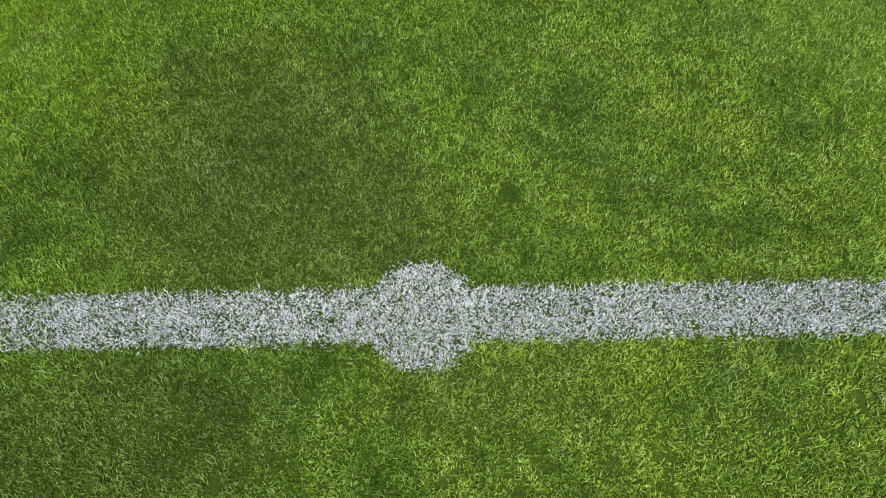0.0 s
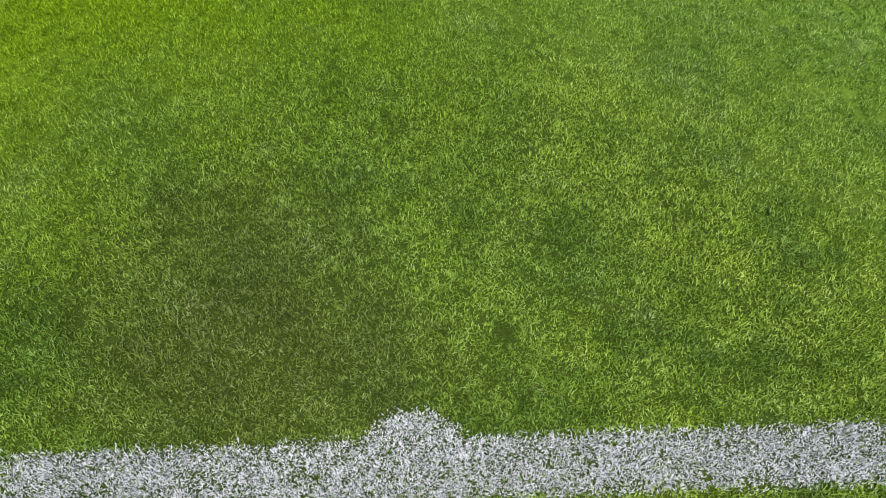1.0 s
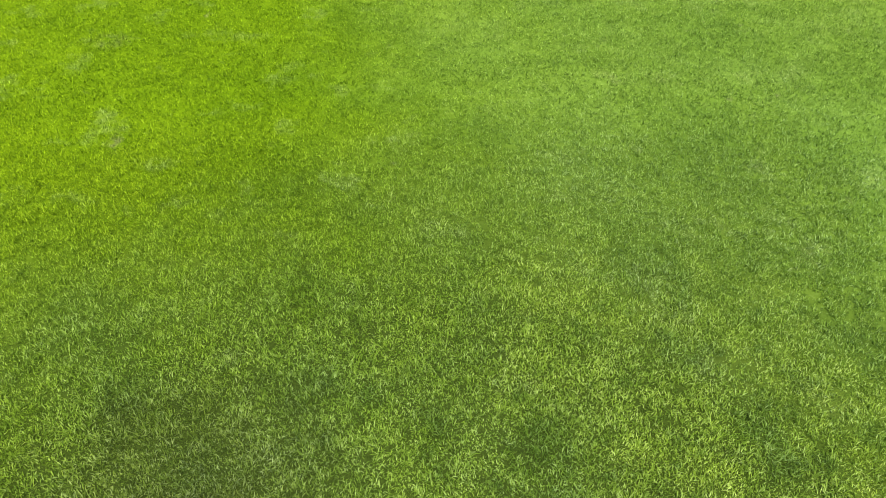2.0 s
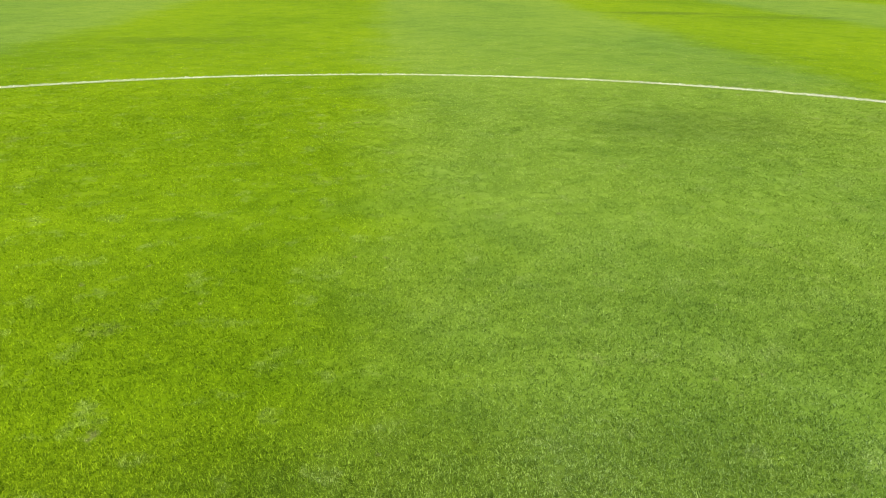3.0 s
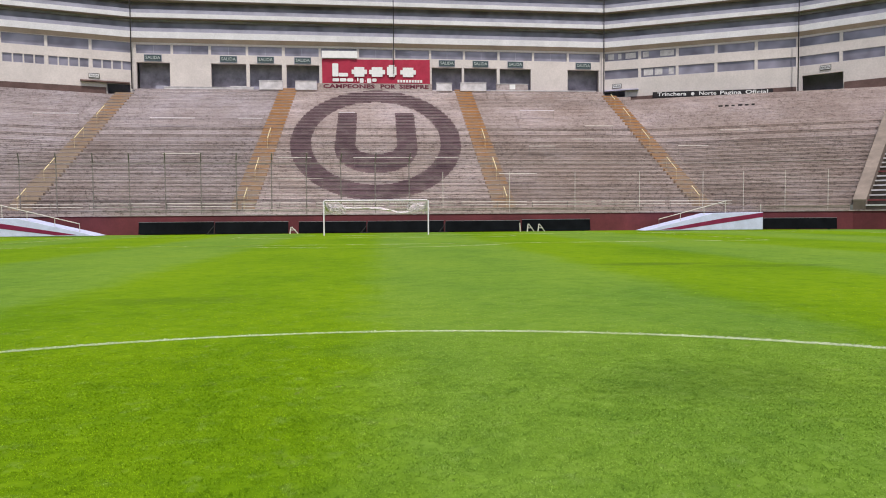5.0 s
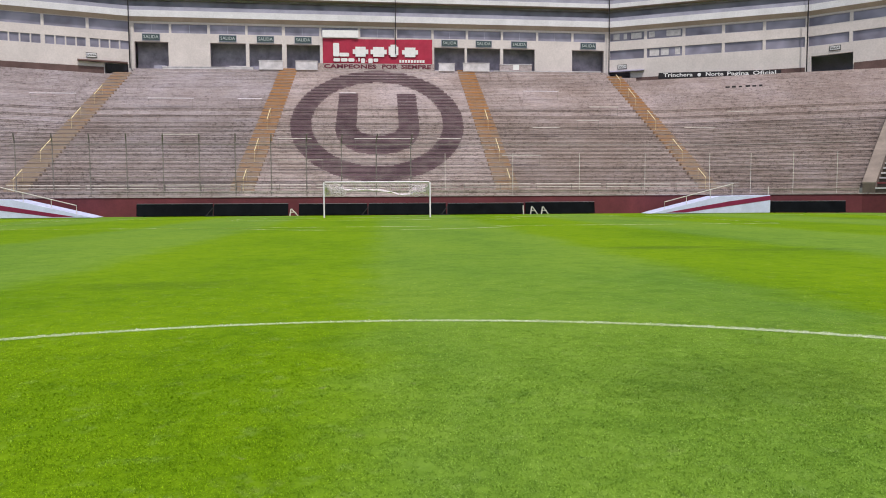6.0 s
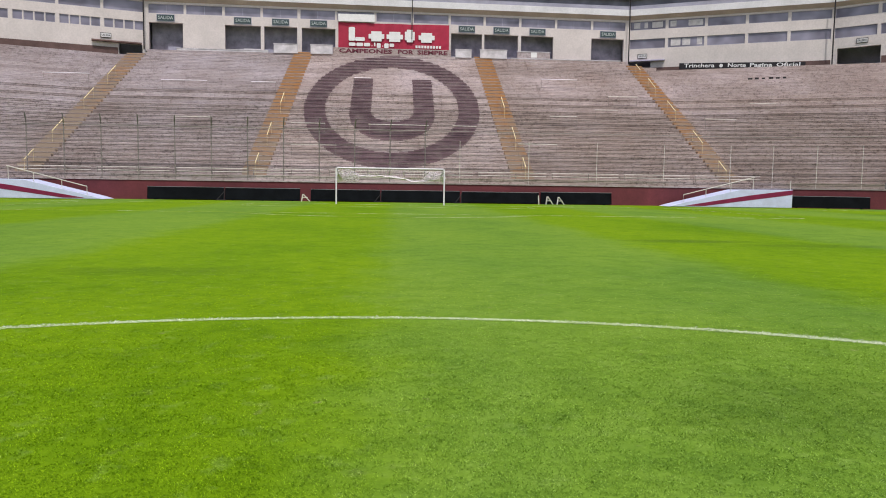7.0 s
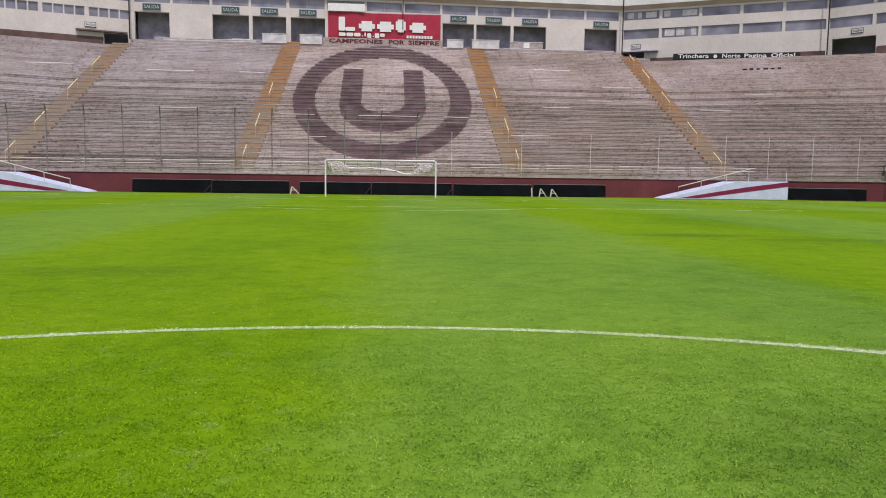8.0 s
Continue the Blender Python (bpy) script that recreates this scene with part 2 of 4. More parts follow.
MAROON = faded_paint("maroon_paint", (0.165, 0.105, 0.118), (0.25, 0.195, 0.19), 0.46, 0.72)
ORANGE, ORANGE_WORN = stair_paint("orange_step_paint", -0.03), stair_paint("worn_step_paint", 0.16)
CREAM = plain("cream_wall", (0.655, 0.585, 0.555), 0.85, var=0.12, scale=0.4)
WHITEWALL = plain("white_fascia", (0.70, 0.68, 0.685), 0.8, var=0.15, scale=0.5)
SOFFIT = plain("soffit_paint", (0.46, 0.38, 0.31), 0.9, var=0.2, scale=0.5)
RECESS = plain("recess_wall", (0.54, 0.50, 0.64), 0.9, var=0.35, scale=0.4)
GREYRAIL = plain("grey_balustrade", (0.36, 0.345, 0.42), 0.5, var=0.25, scale=0.6)
GLASS = dark_glass()
REDWALL = plain("red_wall_paint", (0.152, 0.033, 0.041), 0.75, var=0.35, scale=0.5)
BROWN = plain("brown_wall", (0.15, 0.09, 0.08), 0.85, var=0.4, scale=0.7)
BOARD = plain("board_black", (0.007, 0.008, 0.010), 0.85, var=0.5, scale=1.0, spec=0.05)
BOARD_EDGE = plain("board_edge", (0.35, 0.36, 0.38), 0.5, 0.3)
WHITE = plain("white_enamel", (0.88, 0.81, 0.86), 0.4, var=0.1, scale=2)
NETM = plain("net_cord", (0.90, 0.80, 0.85), 0.9, var=0.15, scale=6)
STEEL = plain("rusty_steel", (0.27, 0.235, 0.215), 0.6, 0.2, var=0.4, scale=4)
YELLOW = plain("yellow_rail_paint", (0.80, 0.66, 0.38), 0.5, var=0.2, scale=3)
PALE_RAIL = plain("pale_rail_paint", (0.70, 0.64, 0.58), 0.5, var=0.25, scale=3)
BANNER = plain("crimson_banner", (0.42, 0.025, 0.06), 0.6, var=0.2, scale=0.8)
BLACK = plain("black_cloth", (0.03, 0.026, 0.028), 0.8, var=0.3, scale=1)
TEXTW = plain("white_lettering", (0.82, 0.80, 0.78), 0.7, var=0.1, scale=2)
SIGNT = plain("sign_lettering", (0.50, 0.54, 0.52), 0.7, var=0.2, scale=2)
TEXTM = plain("maroon_lettering", (0.15, 0.03, 0.05), 0.7, var=0.2, scale=2)
SIGNG = plain("green_sign", (0.055, 0.082, 0.086), 0.5, var=0.2, scale=2)
# white paint tinted lilac-blue for the sky light on its shaded side
RAMPW = plain("sky_tinted_ramp_white", (0.60, 0.62, 0.82), 0.6, var=0.15, scale=1.2)
RAMPM = plain("maroon_ramp_stripe", (0.22, 0.015, 0.06), 0.6, var=0.2, scale=1.2)
# concrete darkened for the shaded side of the end wall
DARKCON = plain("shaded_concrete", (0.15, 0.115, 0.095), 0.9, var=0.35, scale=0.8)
# the same concrete, lighter where the sun falls on the sloping top
COPING = plain("lit_brown_coping", (0.27, 0.215, 0.18), 0.9, var=0.35, scale=0.8)
SEATM = plain("maroon_seat", (0.20, 0.05, 0.055), 0.6, var=0.25, scale=2)


# ---- mesh helpers ----
def part(name, bm, mat, parent=None, label=""):
    """Links a bmesh as one mesh object, under a thing if one is given."""
    me = bpy.data.meshes.new(name)
    bm.to_mesh(me)
    bm.free()
    me.materials.append(mat)
    ob = new(name, me)
    if parent is not None:
        ob.parent = parent
    if label:
        ob["label"] = label
    return ob


def shared(name, me, parent, m=None):
    """One more object on a mesh that exists."""
    ob = new(name, me)
    ob.parent = parent
    if m is not None:
        ob.matrix_basis = m
    return ob


def box(bm, x0, x1, y0, y1, z0, z1, m=None):
    vs = [bm.verts.new((x, y, z)) for z in (z0, z1) for y in (y0, y1) for x in (x0, x1)]
    for f in ((0, 2, 3, 1), (4, 5, 7, 6), (0, 1, 5, 4), (2, 6, 7, 3), (0, 4, 6, 2), (1, 3, 7, 5)):
        bm.faces.new([vs[i] for i in f])
    if m is not None:
        bmesh.ops.transform(bm, matrix=m, verts=vs)
    return vs


def boxes(*dims):
    bm = bmesh.new()
    for d in dims:
        box(bm, *d)
    return bm


def prism(bm, outline, axis_vec):
    """A closed prism from a flat outline swept along a vector."""
    a = [bm.verts.new(p) for p in outline]
    b = [bm.verts.new(Vector(p) + Vector(axis_vec)) for p in outline]
    n = len(a)
    bm.faces.new(a)
    bm.faces.new(b[::-1])
    for i in range(n):
        bm.faces.new((a[i], b[i], b[(i + 1) % n], a[(i + 1) % n]))
    bmesh.ops.recalc_face_normals(bm, faces=bm.faces[:])


def tube(bm, pts, r, n=8):
    """A round bar along a polyline."""
    pts = [Vector(p) for p in pts]
    rings = []
    for i, p in enumerate(pts):
        d = (pts[min(i + 1, len(pts) - 1)] - pts[max(i - 1, 0)]).normalized()
        u = d.cross(Vector((0, 0, 1)) if abs(d.z) < 0.9 else Vector((1, 0, 0))).normalized()
        w = d.cross(u)
        rings.append([bm.verts.new(p + r * (math.cos(2 * math.pi * k / n) * u + math.sin(2 * math.pi * k / n) * w)) for k in range(n)])
    for a, b in zip(rings, rings[1:]):
        for k in range(n):
            bm.faces.new((a[k], a[(k + 1) % n], b[(k + 1) % n], b[k]))
    bm.faces.new(rings[0][::-1])
    bm.faces.new(rings[-1])


def tubes(r, *lines, n=8):
    bm = bmesh.new()
    for l in lines:
        tube(bm, l, r, n)
    return bm


def empty(name, m=None):
    ob = new(name)
    if m is not None:
        ob.matrix_world = m
    return ob


def lettering(name, text, size, mat, parent, m, width=None, bold=0.0):
    """Built-in font letters as a thin solid mesh, centred, facing -Y."""
    cu = bpy.data.curves.new(name, "FONT")
    cu.body, cu.size, cu.align_x, cu.align_y, cu.extrude, cu.resolution_u = text, size, "CENTER", "CENTER", 0.01, 2
    cu.offset = bold
    tmp = bpy.data.objects.new("tmp_text", cu)
    scene.collection.objects.link(tmp)
    bpy.context.view_layer.update()
    me = bpy.data.meshes.new_from_object(tmp.evaluated_get(bpy.context.evaluated_depsgraph_get()))
    w = max(tmp.dimensions.x, 0.01)
    bpy.data.objects.remove(tmp)
    bpy.data.curves.remove(cu)
    me.materials.clear()
    me.materials.append(mat)
    s = 1.0 if width is None else width / w
    me.transform(Matrix.Rotation(radians(90), 4, "X") @ Matrix.Diagonal((s, 1, 1, 1)))
    ob = new(name, me)
    ob.parent = parent
    ob.matrix_basis = m
    return ob


# ---- ground ----
bm = bmesh.new()
vs = [bm.verts.new(p) for p in ((-1500, -1500, 0), (1500, -1500, 0), (1500, 1500, 0), (-1500, 1500, 0))]
bm.faces.new(vs)
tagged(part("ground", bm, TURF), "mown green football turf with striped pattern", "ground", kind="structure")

# ---- terrace of the end stand ----
Y0, Z0, ROWS, TREAD, RISE = 60.5, 1.60, 34, 0.75, 0.42
TAN = math.tan(radians(22.5))
XC = 29.7
terrace = tagged(empty("terrace"), "weathered grey concrete stepped terrace behind the goal", "grandstand", kind="structure")


def row_mesh(x0, x1, shear0, shear1, ledge=0.0):
    """One terrace step with a slightly overhanging nosing and, on the lower rows, a groove along its face; shear bends
    its ends towards the pitch.
    """
    bm = bmesh.new()
    prof = ((0.03, 0.0), (0.03, 0.17), (0.03 + ledge, 0.175), (0.03 + ledge, 0.20), (0.03, 0.205), (0.03, RISE - 0.09), (0.03 - 0.5 * ledge, RISE - 0.08), (0.03 - 0.5 * ledge, RISE), (TREAD + 0.05, RISE - 0.015), (TREAD + 0.05, 0.0))
    ends = []
    n = 8
    for k in range(n + 1):
        q = k / n
        x = x0 + (x1 - x0) * q
        sh = shear0 + (shear1 - shear0) * q
        ends.append([bm.verts.new((x, sh + p[0], p[1])) for p in prof])
    for a, b in zip(ends, ends[1:]):
        for k in range(10):
            bm.faces.new((a[k], a[(k + 1) % 10], b[(k + 1) % 10], b[k]))
    bm.faces.new(ends[0])
    bm.faces.new(ends[-1][::-1])
    bmesh.ops.recalc_face_normals(bm, faces=bm.faces[:])
    me = bpy.data.meshes.new("step")
    bm.to_mesh(me)
    bm.free()
    me.materials.append(CONCRETE)
    return me


def upper_row(i):
    """Whether a row takes the paler, less stained concrete of the upper terrace; the two meet unevenly."""
    return i + (i * 7 % 5) > 20


BAYS = [-29.7, -10.8, 10.8, 29.7]
BAY_CONCRETE = ((CONCRETE, CONCRETE_UPPER), (CONCRETE_WASHED, CONCRETE_WASHED_UPPER), (CONCRETE_WARM, CONCRETE_WARM_UPPER))
for a, b, mats in zip(BAYS, BAYS[1:], BAY_CONCRETE):
    me_low = row_mesh(a, b, 0, 0, 0.06)
    me_high = row_mesh(a, b, 0, 0, 0.02)
    me_top = row_mesh(max(a, -27.0), min(b, 26.8), 0, 0, 0.02)
    me_low.materials[0], me_high.materials[0], me_top.materials[0] = mats[0], mats[1], mats[1]
    for i in range(ROWS):
        me = me_top if i >= ROWS - 2 else me_high if upper_row(i) else me_low
        shared("step", me, terrace, pose(0, Y0 + i * TREAD, Z0 + i * RISE))
for side in (-1, 1):
    mats = BAY_CONCRETE[2 if side > 0 else 0]
    for i in range(ROWS - (3 if side > 0 else 2)):
        L = (9.0 if side > 0 else 24.0) + i * TREAD * 0.95
        me = row_mesh(side * XC, side * (XC + L), 0, -L * TAN, 0.02 if upper_row(i) else 0.06)
        me.materials[0] = mats[1 if upper_row(i) else 0]
        shared("step", me, terrace, pose(0, Y0 + i * TREAD, Z0 + i * RISE))
# solid mass below the steps
bm = bmesh.new()
YT, ZT = Y0 + ROWS * TREAD, Z0 + ROWS * RISE
XU = 26.9
prism(bm, [(-XU, Y0 + 0.4, 0), (-XU, YT + 4, 0), (-XU, YT + 4, ZT - 0.06), (-XU, YT - 0.4, ZT - 0.06), (-XU, Y0 + 0.4, Z0 - 0.06)], (2 * XU, 0, 0))
part("understructure", bm, CONCRETE, terrace)

# red front wall with its coping
for nm, pts in (("wall_front", ((-29.7, 60.5), (29.7, 60.5))), ("wall_front_right", ((29.7, 60.5), (38.9, 60.5 - 9.2 * TAN))), ("wall_front_left", ((-62, 60.5 - 32.3 * TAN), (-29.7, 60.5)))):
    (xa, ya), (xb, yb) = pts
    L = math.hypot(xb - xa, yb - ya)
    m = Matrix.Translation((xa, ya, 0)) @ Matrix.Rotation(math.atan2(yb - ya, xb - xa), 4, "Z")
    w = empty(nm, m)
    tagged(w, "dark red painted perimeter wall under the terrace", "wall", kind="structure")
    part("wall_body", boxes((0, L, -0.10, 0.30, 0, 1.5)), REDWALL, w)
    part("coping", boxes((0, L, -0.16, 0.32, 1.5, 1.6)), CONCRETE, w)

# continuation of the perimeter wall towards the side stand
E45 = Vector((38.9, 60.5 - 9.2 * TAN, 0))
w = empty("wall_front_corner", Matrix.Translation(E45) @ Matrix.Rotation(radians(-45), 4, "Z"))
tagged(w, "dark red painted perimeter wall of the side stand", "wall", kind="structure")
part("wall_body", boxes((0, 30, -0.10, 0.30, 0, 1.5)), REDWALL, w)
part("coping", boxes((0, 30, -0.16, 0.32, 1.5, 1.6)), CONCRETE, w)

# side stand beyond the stepped end wall, with coloured benches
side_terrace = tagged(empty("side_terrace", Matrix.Translation(E45) @ Matrix.Rotation(radians(-45), 4, "Z")),
                      "side stand steps with white and maroon painted benches", "grandstand", kind="structure")
# dark risers paint in the shadow lines under the pale planks
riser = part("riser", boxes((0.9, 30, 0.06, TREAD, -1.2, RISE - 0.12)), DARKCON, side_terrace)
plank = part("bench_plank", boxes((0.9, 30, -0.03, 0.46, RISE - 0.12, RISE)), PALE_WALL, side_terrace)
riser_me, plank_me = riser.data, plank.data
red_me = plank_me.copy()
red_me.materials[0] = SEATM
bpy.data.objects.remove(riser)
bpy.data.objects.remove(plank)
for i in range(21):
    at = pose(0, i * TREAD, Z0 + i * RISE)
    shared("riser", riser_me, side_terrace, at)
    shared("bench_plank", red_me if i % 6 == 1 else plank_me, side_terrace, at)
bm = bmesh.new()
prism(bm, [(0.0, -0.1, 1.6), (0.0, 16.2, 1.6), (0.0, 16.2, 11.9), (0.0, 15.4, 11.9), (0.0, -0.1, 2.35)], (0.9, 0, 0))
part("end_wall", bm, DARKCON, side_terrace, "bare concrete sloping end wall, its shade painted brown-grey")
bm = bmesh.new()
prism(bm, [(-0.04, -0.1, 2.355), (-0.04, 15.4, 11.905), (-0.04, 15.4, 12.0), (-0.04, -0.1, 2.45)], (0.98, 0, 0))
part("coping", bm, COPING, side_terrace)

# ---- painted emblem on the steps ----
EMB_Y, UY0, UY1 = 74.0, 66.9, 79.6


def ring_spans(y):
    d = (y - EMB_Y) / 11.7
    if abs(d) >= 1:
        return []
    xo = 8.42 * math.sqrt(1 - d * d)
    e = (y - 73.7) / 8.85
    if abs(e) >= 1:
        return [(-xo, xo)]
    xi = 6.4 * math.sqrt(1 - e * e)
    return [(-xo, -xi), (xi, xo)]


def letter_spans(y):
    if y < UY0 or y > UY1:
        return []
    xo = 4.03 if y > 72.3 else 4.03 * math.sqrt(max(0, 1 - ((72.3 - y) / 5.5) ** 2.2))
    xi = 2.03 if y > 72.3 else (2.03 * math.sqrt(max(0, 1 - ((72.3 - y) / 1.9) ** 2)) if y > 70.5 else 0)
    return [(-xo, -xi), (xi, xo)] if xi > 0 else [(-xo, xo)]


emblem = tagged(empty("painted_emblem"), "faded maroon ring and curved emblem painted across concrete steps", "emblem")
for nm, spans in (("ring", ring_spans), ("inner_shape", letter_spans)):
    bm = bmesh.new()
    for i in range(ROWS):
        y, z = Y0 + i * TREAD, Z0 + i * RISE
        for q in range(4):
            jit = random.uniform(-0.04, 0.04)
            for a, b in spans(y - 0.2 + TREAD * (q + 0.5) / 4):
                if q < 3:
                    z0, z1 = ((0.01, 0.085), (0.085, 0.168), (0.207, 0.328))[q]
                    box(bm, a + jit, b + jit, y + 0.024, y + 0.034, z + z0, z + z1)
                else:
                    box(bm, a + jit, b + jit, y - 0.006, y + 0.01, z + RISE - 0.082, z + RISE + 0.004)
        for a, b in spans(y + 0.4):
            box(bm, a, b, y - 0.004, y + TREAD + 0.02, z + RISE - 0.03, z + RISE + 0.005)
    part(nm, bm, MAROON, emblem)
slog = tagged(empty("slogan_parapet", pose(-0.1, 85.3, 15.88)), "low pale parapet painted with a maroon slogan", "parapet")
part("parapet", boxes((-6.6, 6.6, 0, 0.18, 0, 0.78)), CONCRETE_WASHED, slog)
for word, wx, ww in (("CAMPEONES", -3.0, 5.9), ("POR", 1.45, 1.75), ("SIEMPRE", 4.5, 3.4)):
    lettering("word", word, 0.62, TEXTM, slog, pose(wx, -0.012, 0.42), ww, 0.022)

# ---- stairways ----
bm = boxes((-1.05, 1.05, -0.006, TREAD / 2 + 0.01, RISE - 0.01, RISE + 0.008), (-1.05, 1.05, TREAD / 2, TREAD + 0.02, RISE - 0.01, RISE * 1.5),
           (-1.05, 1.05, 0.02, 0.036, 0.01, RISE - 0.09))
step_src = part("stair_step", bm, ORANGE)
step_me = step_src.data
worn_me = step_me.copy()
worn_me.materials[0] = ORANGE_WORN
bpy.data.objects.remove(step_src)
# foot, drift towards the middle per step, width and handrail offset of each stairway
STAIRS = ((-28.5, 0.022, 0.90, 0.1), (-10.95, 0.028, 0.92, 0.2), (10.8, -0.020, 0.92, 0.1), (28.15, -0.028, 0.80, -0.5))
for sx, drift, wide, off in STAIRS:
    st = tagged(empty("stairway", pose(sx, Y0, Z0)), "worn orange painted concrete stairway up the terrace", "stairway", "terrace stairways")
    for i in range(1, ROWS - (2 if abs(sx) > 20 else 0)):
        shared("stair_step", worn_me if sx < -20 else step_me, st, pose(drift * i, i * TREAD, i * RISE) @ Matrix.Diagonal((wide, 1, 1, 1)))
# inclined handrails in four lengths
for sx, drift, wide, off in STAIRS:
    for i0, i1 in ((0, 2), (6, 9), (14, 17), (21, 24), (27, 29))[:5 if sx > 20 else 4 if sx < -20 else 3]:
        rail = tagged(empty("stair_handrail", pose(sx + drift * i0 + off, Y0 + i0 * TREAD, Z0 + i0 * RISE)),
                      "pale yellow tubular handrail on the orange stairway", "handrail", "stair handrails")
        dy, dz = (i1 - i0) * TREAD, (i1 - i0) * RISE
        part("rail", tubes(0.04, [(0, 0.2, RISE + 0.95), (0, dy + 0.2, dz + RISE + 0.95)]), YELLOW, rail)
        part("post", tubes(0.012, [(0, 0.2, RISE), (0, 0.2, RISE + 0.95)]), YELLOW, rail)
        part("post", tubes(0.012, [(0, dy + 0.2, dz + RISE), (0, dy + 0.2, dz + RISE + 0.95)]), YELLOW, rail)

# ---- crush barriers ----
for bx, wd, i in ((-31.6, 4.4, 21), (-17.6, 3.4, 10), (-7.4, 3.0, 9), (17.3, 3.8, 23), (30.9, 3.0, 12), (20.5, 2.2, 14), (-20.4, 4.4, 20),
                  (12.6, 3.4, 5), (-6.5, 3.8, 4), (23.0, 3.0, 18), (-12.7, 2.4, 20), (35.5, 2.6, 16), (16.0, 2.6, 12), (-3.05, 1.7, 22), (6.5, 2.2, 9), (0.6, 5.4, 9)):
    sh = -max(0, abs(bx) - XC) * TAN
    cb = tagged(empty("crush_barrier", pose(bx, Y0 + i * TREAD + 0.35 + sh, Z0 + (i + 1) * RISE)), "pale painted tubular crush barrier on the terrace", "barrier", "crush barriers")
    part("rail", tubes(0.036, [(-wd / 2, 0, 0.95), (wd / 2, 0, 0.95)]), WHITE if i > 18 else PALE_RAIL, cb)
    for q in (-0.48, 0.48):
        part("leg", tubes(0.016, [(wd * q, 0, 0), (wd * q, 0, 0.95)]), STEEL, cb)

# ---- tall fence along the foot of the terrace ----
fence = tagged(empty("fence", pose(0, 60.55, 1.6)), "tall rusty steel post and wire fence along the terrace foot", "fence")
bm = tubes(0.046, [(0, 0, 0), (0, 0, 4.1), (0.03, -0.1, 4.4), (0.12, -0.45, 4.95)])
post_me = part("post", bm, STEEL, fence).data
bpy.data.objects.remove(fence.children[0])
pale_post = part("post", tubes(0.025, [(0, 0, 0), (0, 0, 3.4)]), PALE_RAIL, fence)
pale_me = pale_post.data
bpy.data.objects.remove(pale_post)
for k in range(12):
    shared("post", post_me, fence, pose(-28.1 + 2.80 * k, 0, 0))
for k in range(12, 21, 2):
    shared("post", pale_me, fence, pose(-28.1 + 2.80 * k, 0, 0))
for z, r in ((4.12, 0.036), (2.9, 0.012), (1.5, 0.012)):
    part("wire", tubes(r, [(-28.4, -0.05, z), (2.8, -0.05, z)], n=5), STEEL, fence)
part("wire", tubes(0.026, [(2.85, -0.05, 4.12), (29.6, -0.05, 4.12)], n=5), STEEL, fence)
part("wire", tubes(0.026, [(29.7, -0.05, 4.12), (38.5, -0.05 - 8.8 * TAN, 4.12)], n=5), STEEL, fence)
for x in (31.2, 34.2, 37.2):
    shared("post", pale_me, fence, pose(x, -(x - XC) * TAN, 0))
frail = tagged(empty("front_guard_rail", pose(0, 60.75, 1.6 + RISE)), "pale steel guard rail along the lowest step", "guard rail")
for z in (0.22, 0.48):
    for xa in range(-29, 29, 6):
        part("rail", tubes(0.03, [(xa + 0.05, 0, z), (xa + 5.6, 0, z)], n=6), PALE_RAIL, frail)
for xa in range(-29, 30, 3):
    part("post", tubes(0.03, [(xa + 0.1, 0, 0), (xa + 0.1, 0, 0.5)], n=6), STEEL, frail)

# ---- building with boxes and galleries above the terrace ----
SEGS = {
    "gallery_far_left": ((-69.5, 58.5), (-47.7, 78.8)),
    "gallery_left": ((-47.7, 78.8), (-27.35, 86.0)),
    "gallery_centre": ((-27.35, 86.0), (27.8, 88.2)),
    "gallery_right": ((27.8, 88.2), (47.4, 79.2)),
    "gallery_far_right": ((47.4, 79.2), (69.8, 58.8)),
}
NAMES = list(SEGS)
ANG = [math.atan2(b[1] - a[1], b[0] - a[0]) for a, b in SEGS.values()]


def strip(bm, L, k0, k1, y0, y1, z0, z1):
    """A full-length bar whose ends are mitred at the corners."""
    vs = [bm.verts.new((x, y, z)) for z in (z0, z1) for x, y in ((-y0 * k0, y0), (L + y0 * k1, y0), (L + y1 * k1, y1), (-y1 * k0, y1))]
    for f in ((3, 2, 1, 0), (4, 5, 6, 7), (0, 1, 5, 4), (1, 2, 6, 5), (2, 3, 7, 6), (3, 0, 4, 7)):
        bm.faces.new([vs[i] for i in f])


def window(parent, x0, x1, z0, z1, lights=2, mat=None):
    """A glazed light set back in the wall, with a frame and a mullion."""
    t = 0.05
    bars = [(x0, x1, 0.10, 0.18, z0, z0 + t), (x0, x1, 0.10, 0.18, z1 - t, z1), (x0, x0 + t, 0.10, 0.18, z0 + t, z1 - t), (x1 - t, x1, 0.10, 0.18, z0 + t, z1 - t)]
    for k in range(1, lights):
        x = x0 + (x1 - x0) * k / lights
        bars.append((x - t / 2, x + t / 2, 0.10, 0.18, z0 + t, z1 - t))
    fr = part("window", boxes(*bars), GREYRAIL, parent)
    part("pane", boxes((x0 + t, x1 - t, 0.13, 0.15, z0 + t, z1 - t)), mat or GLASS, fr)
    return fr


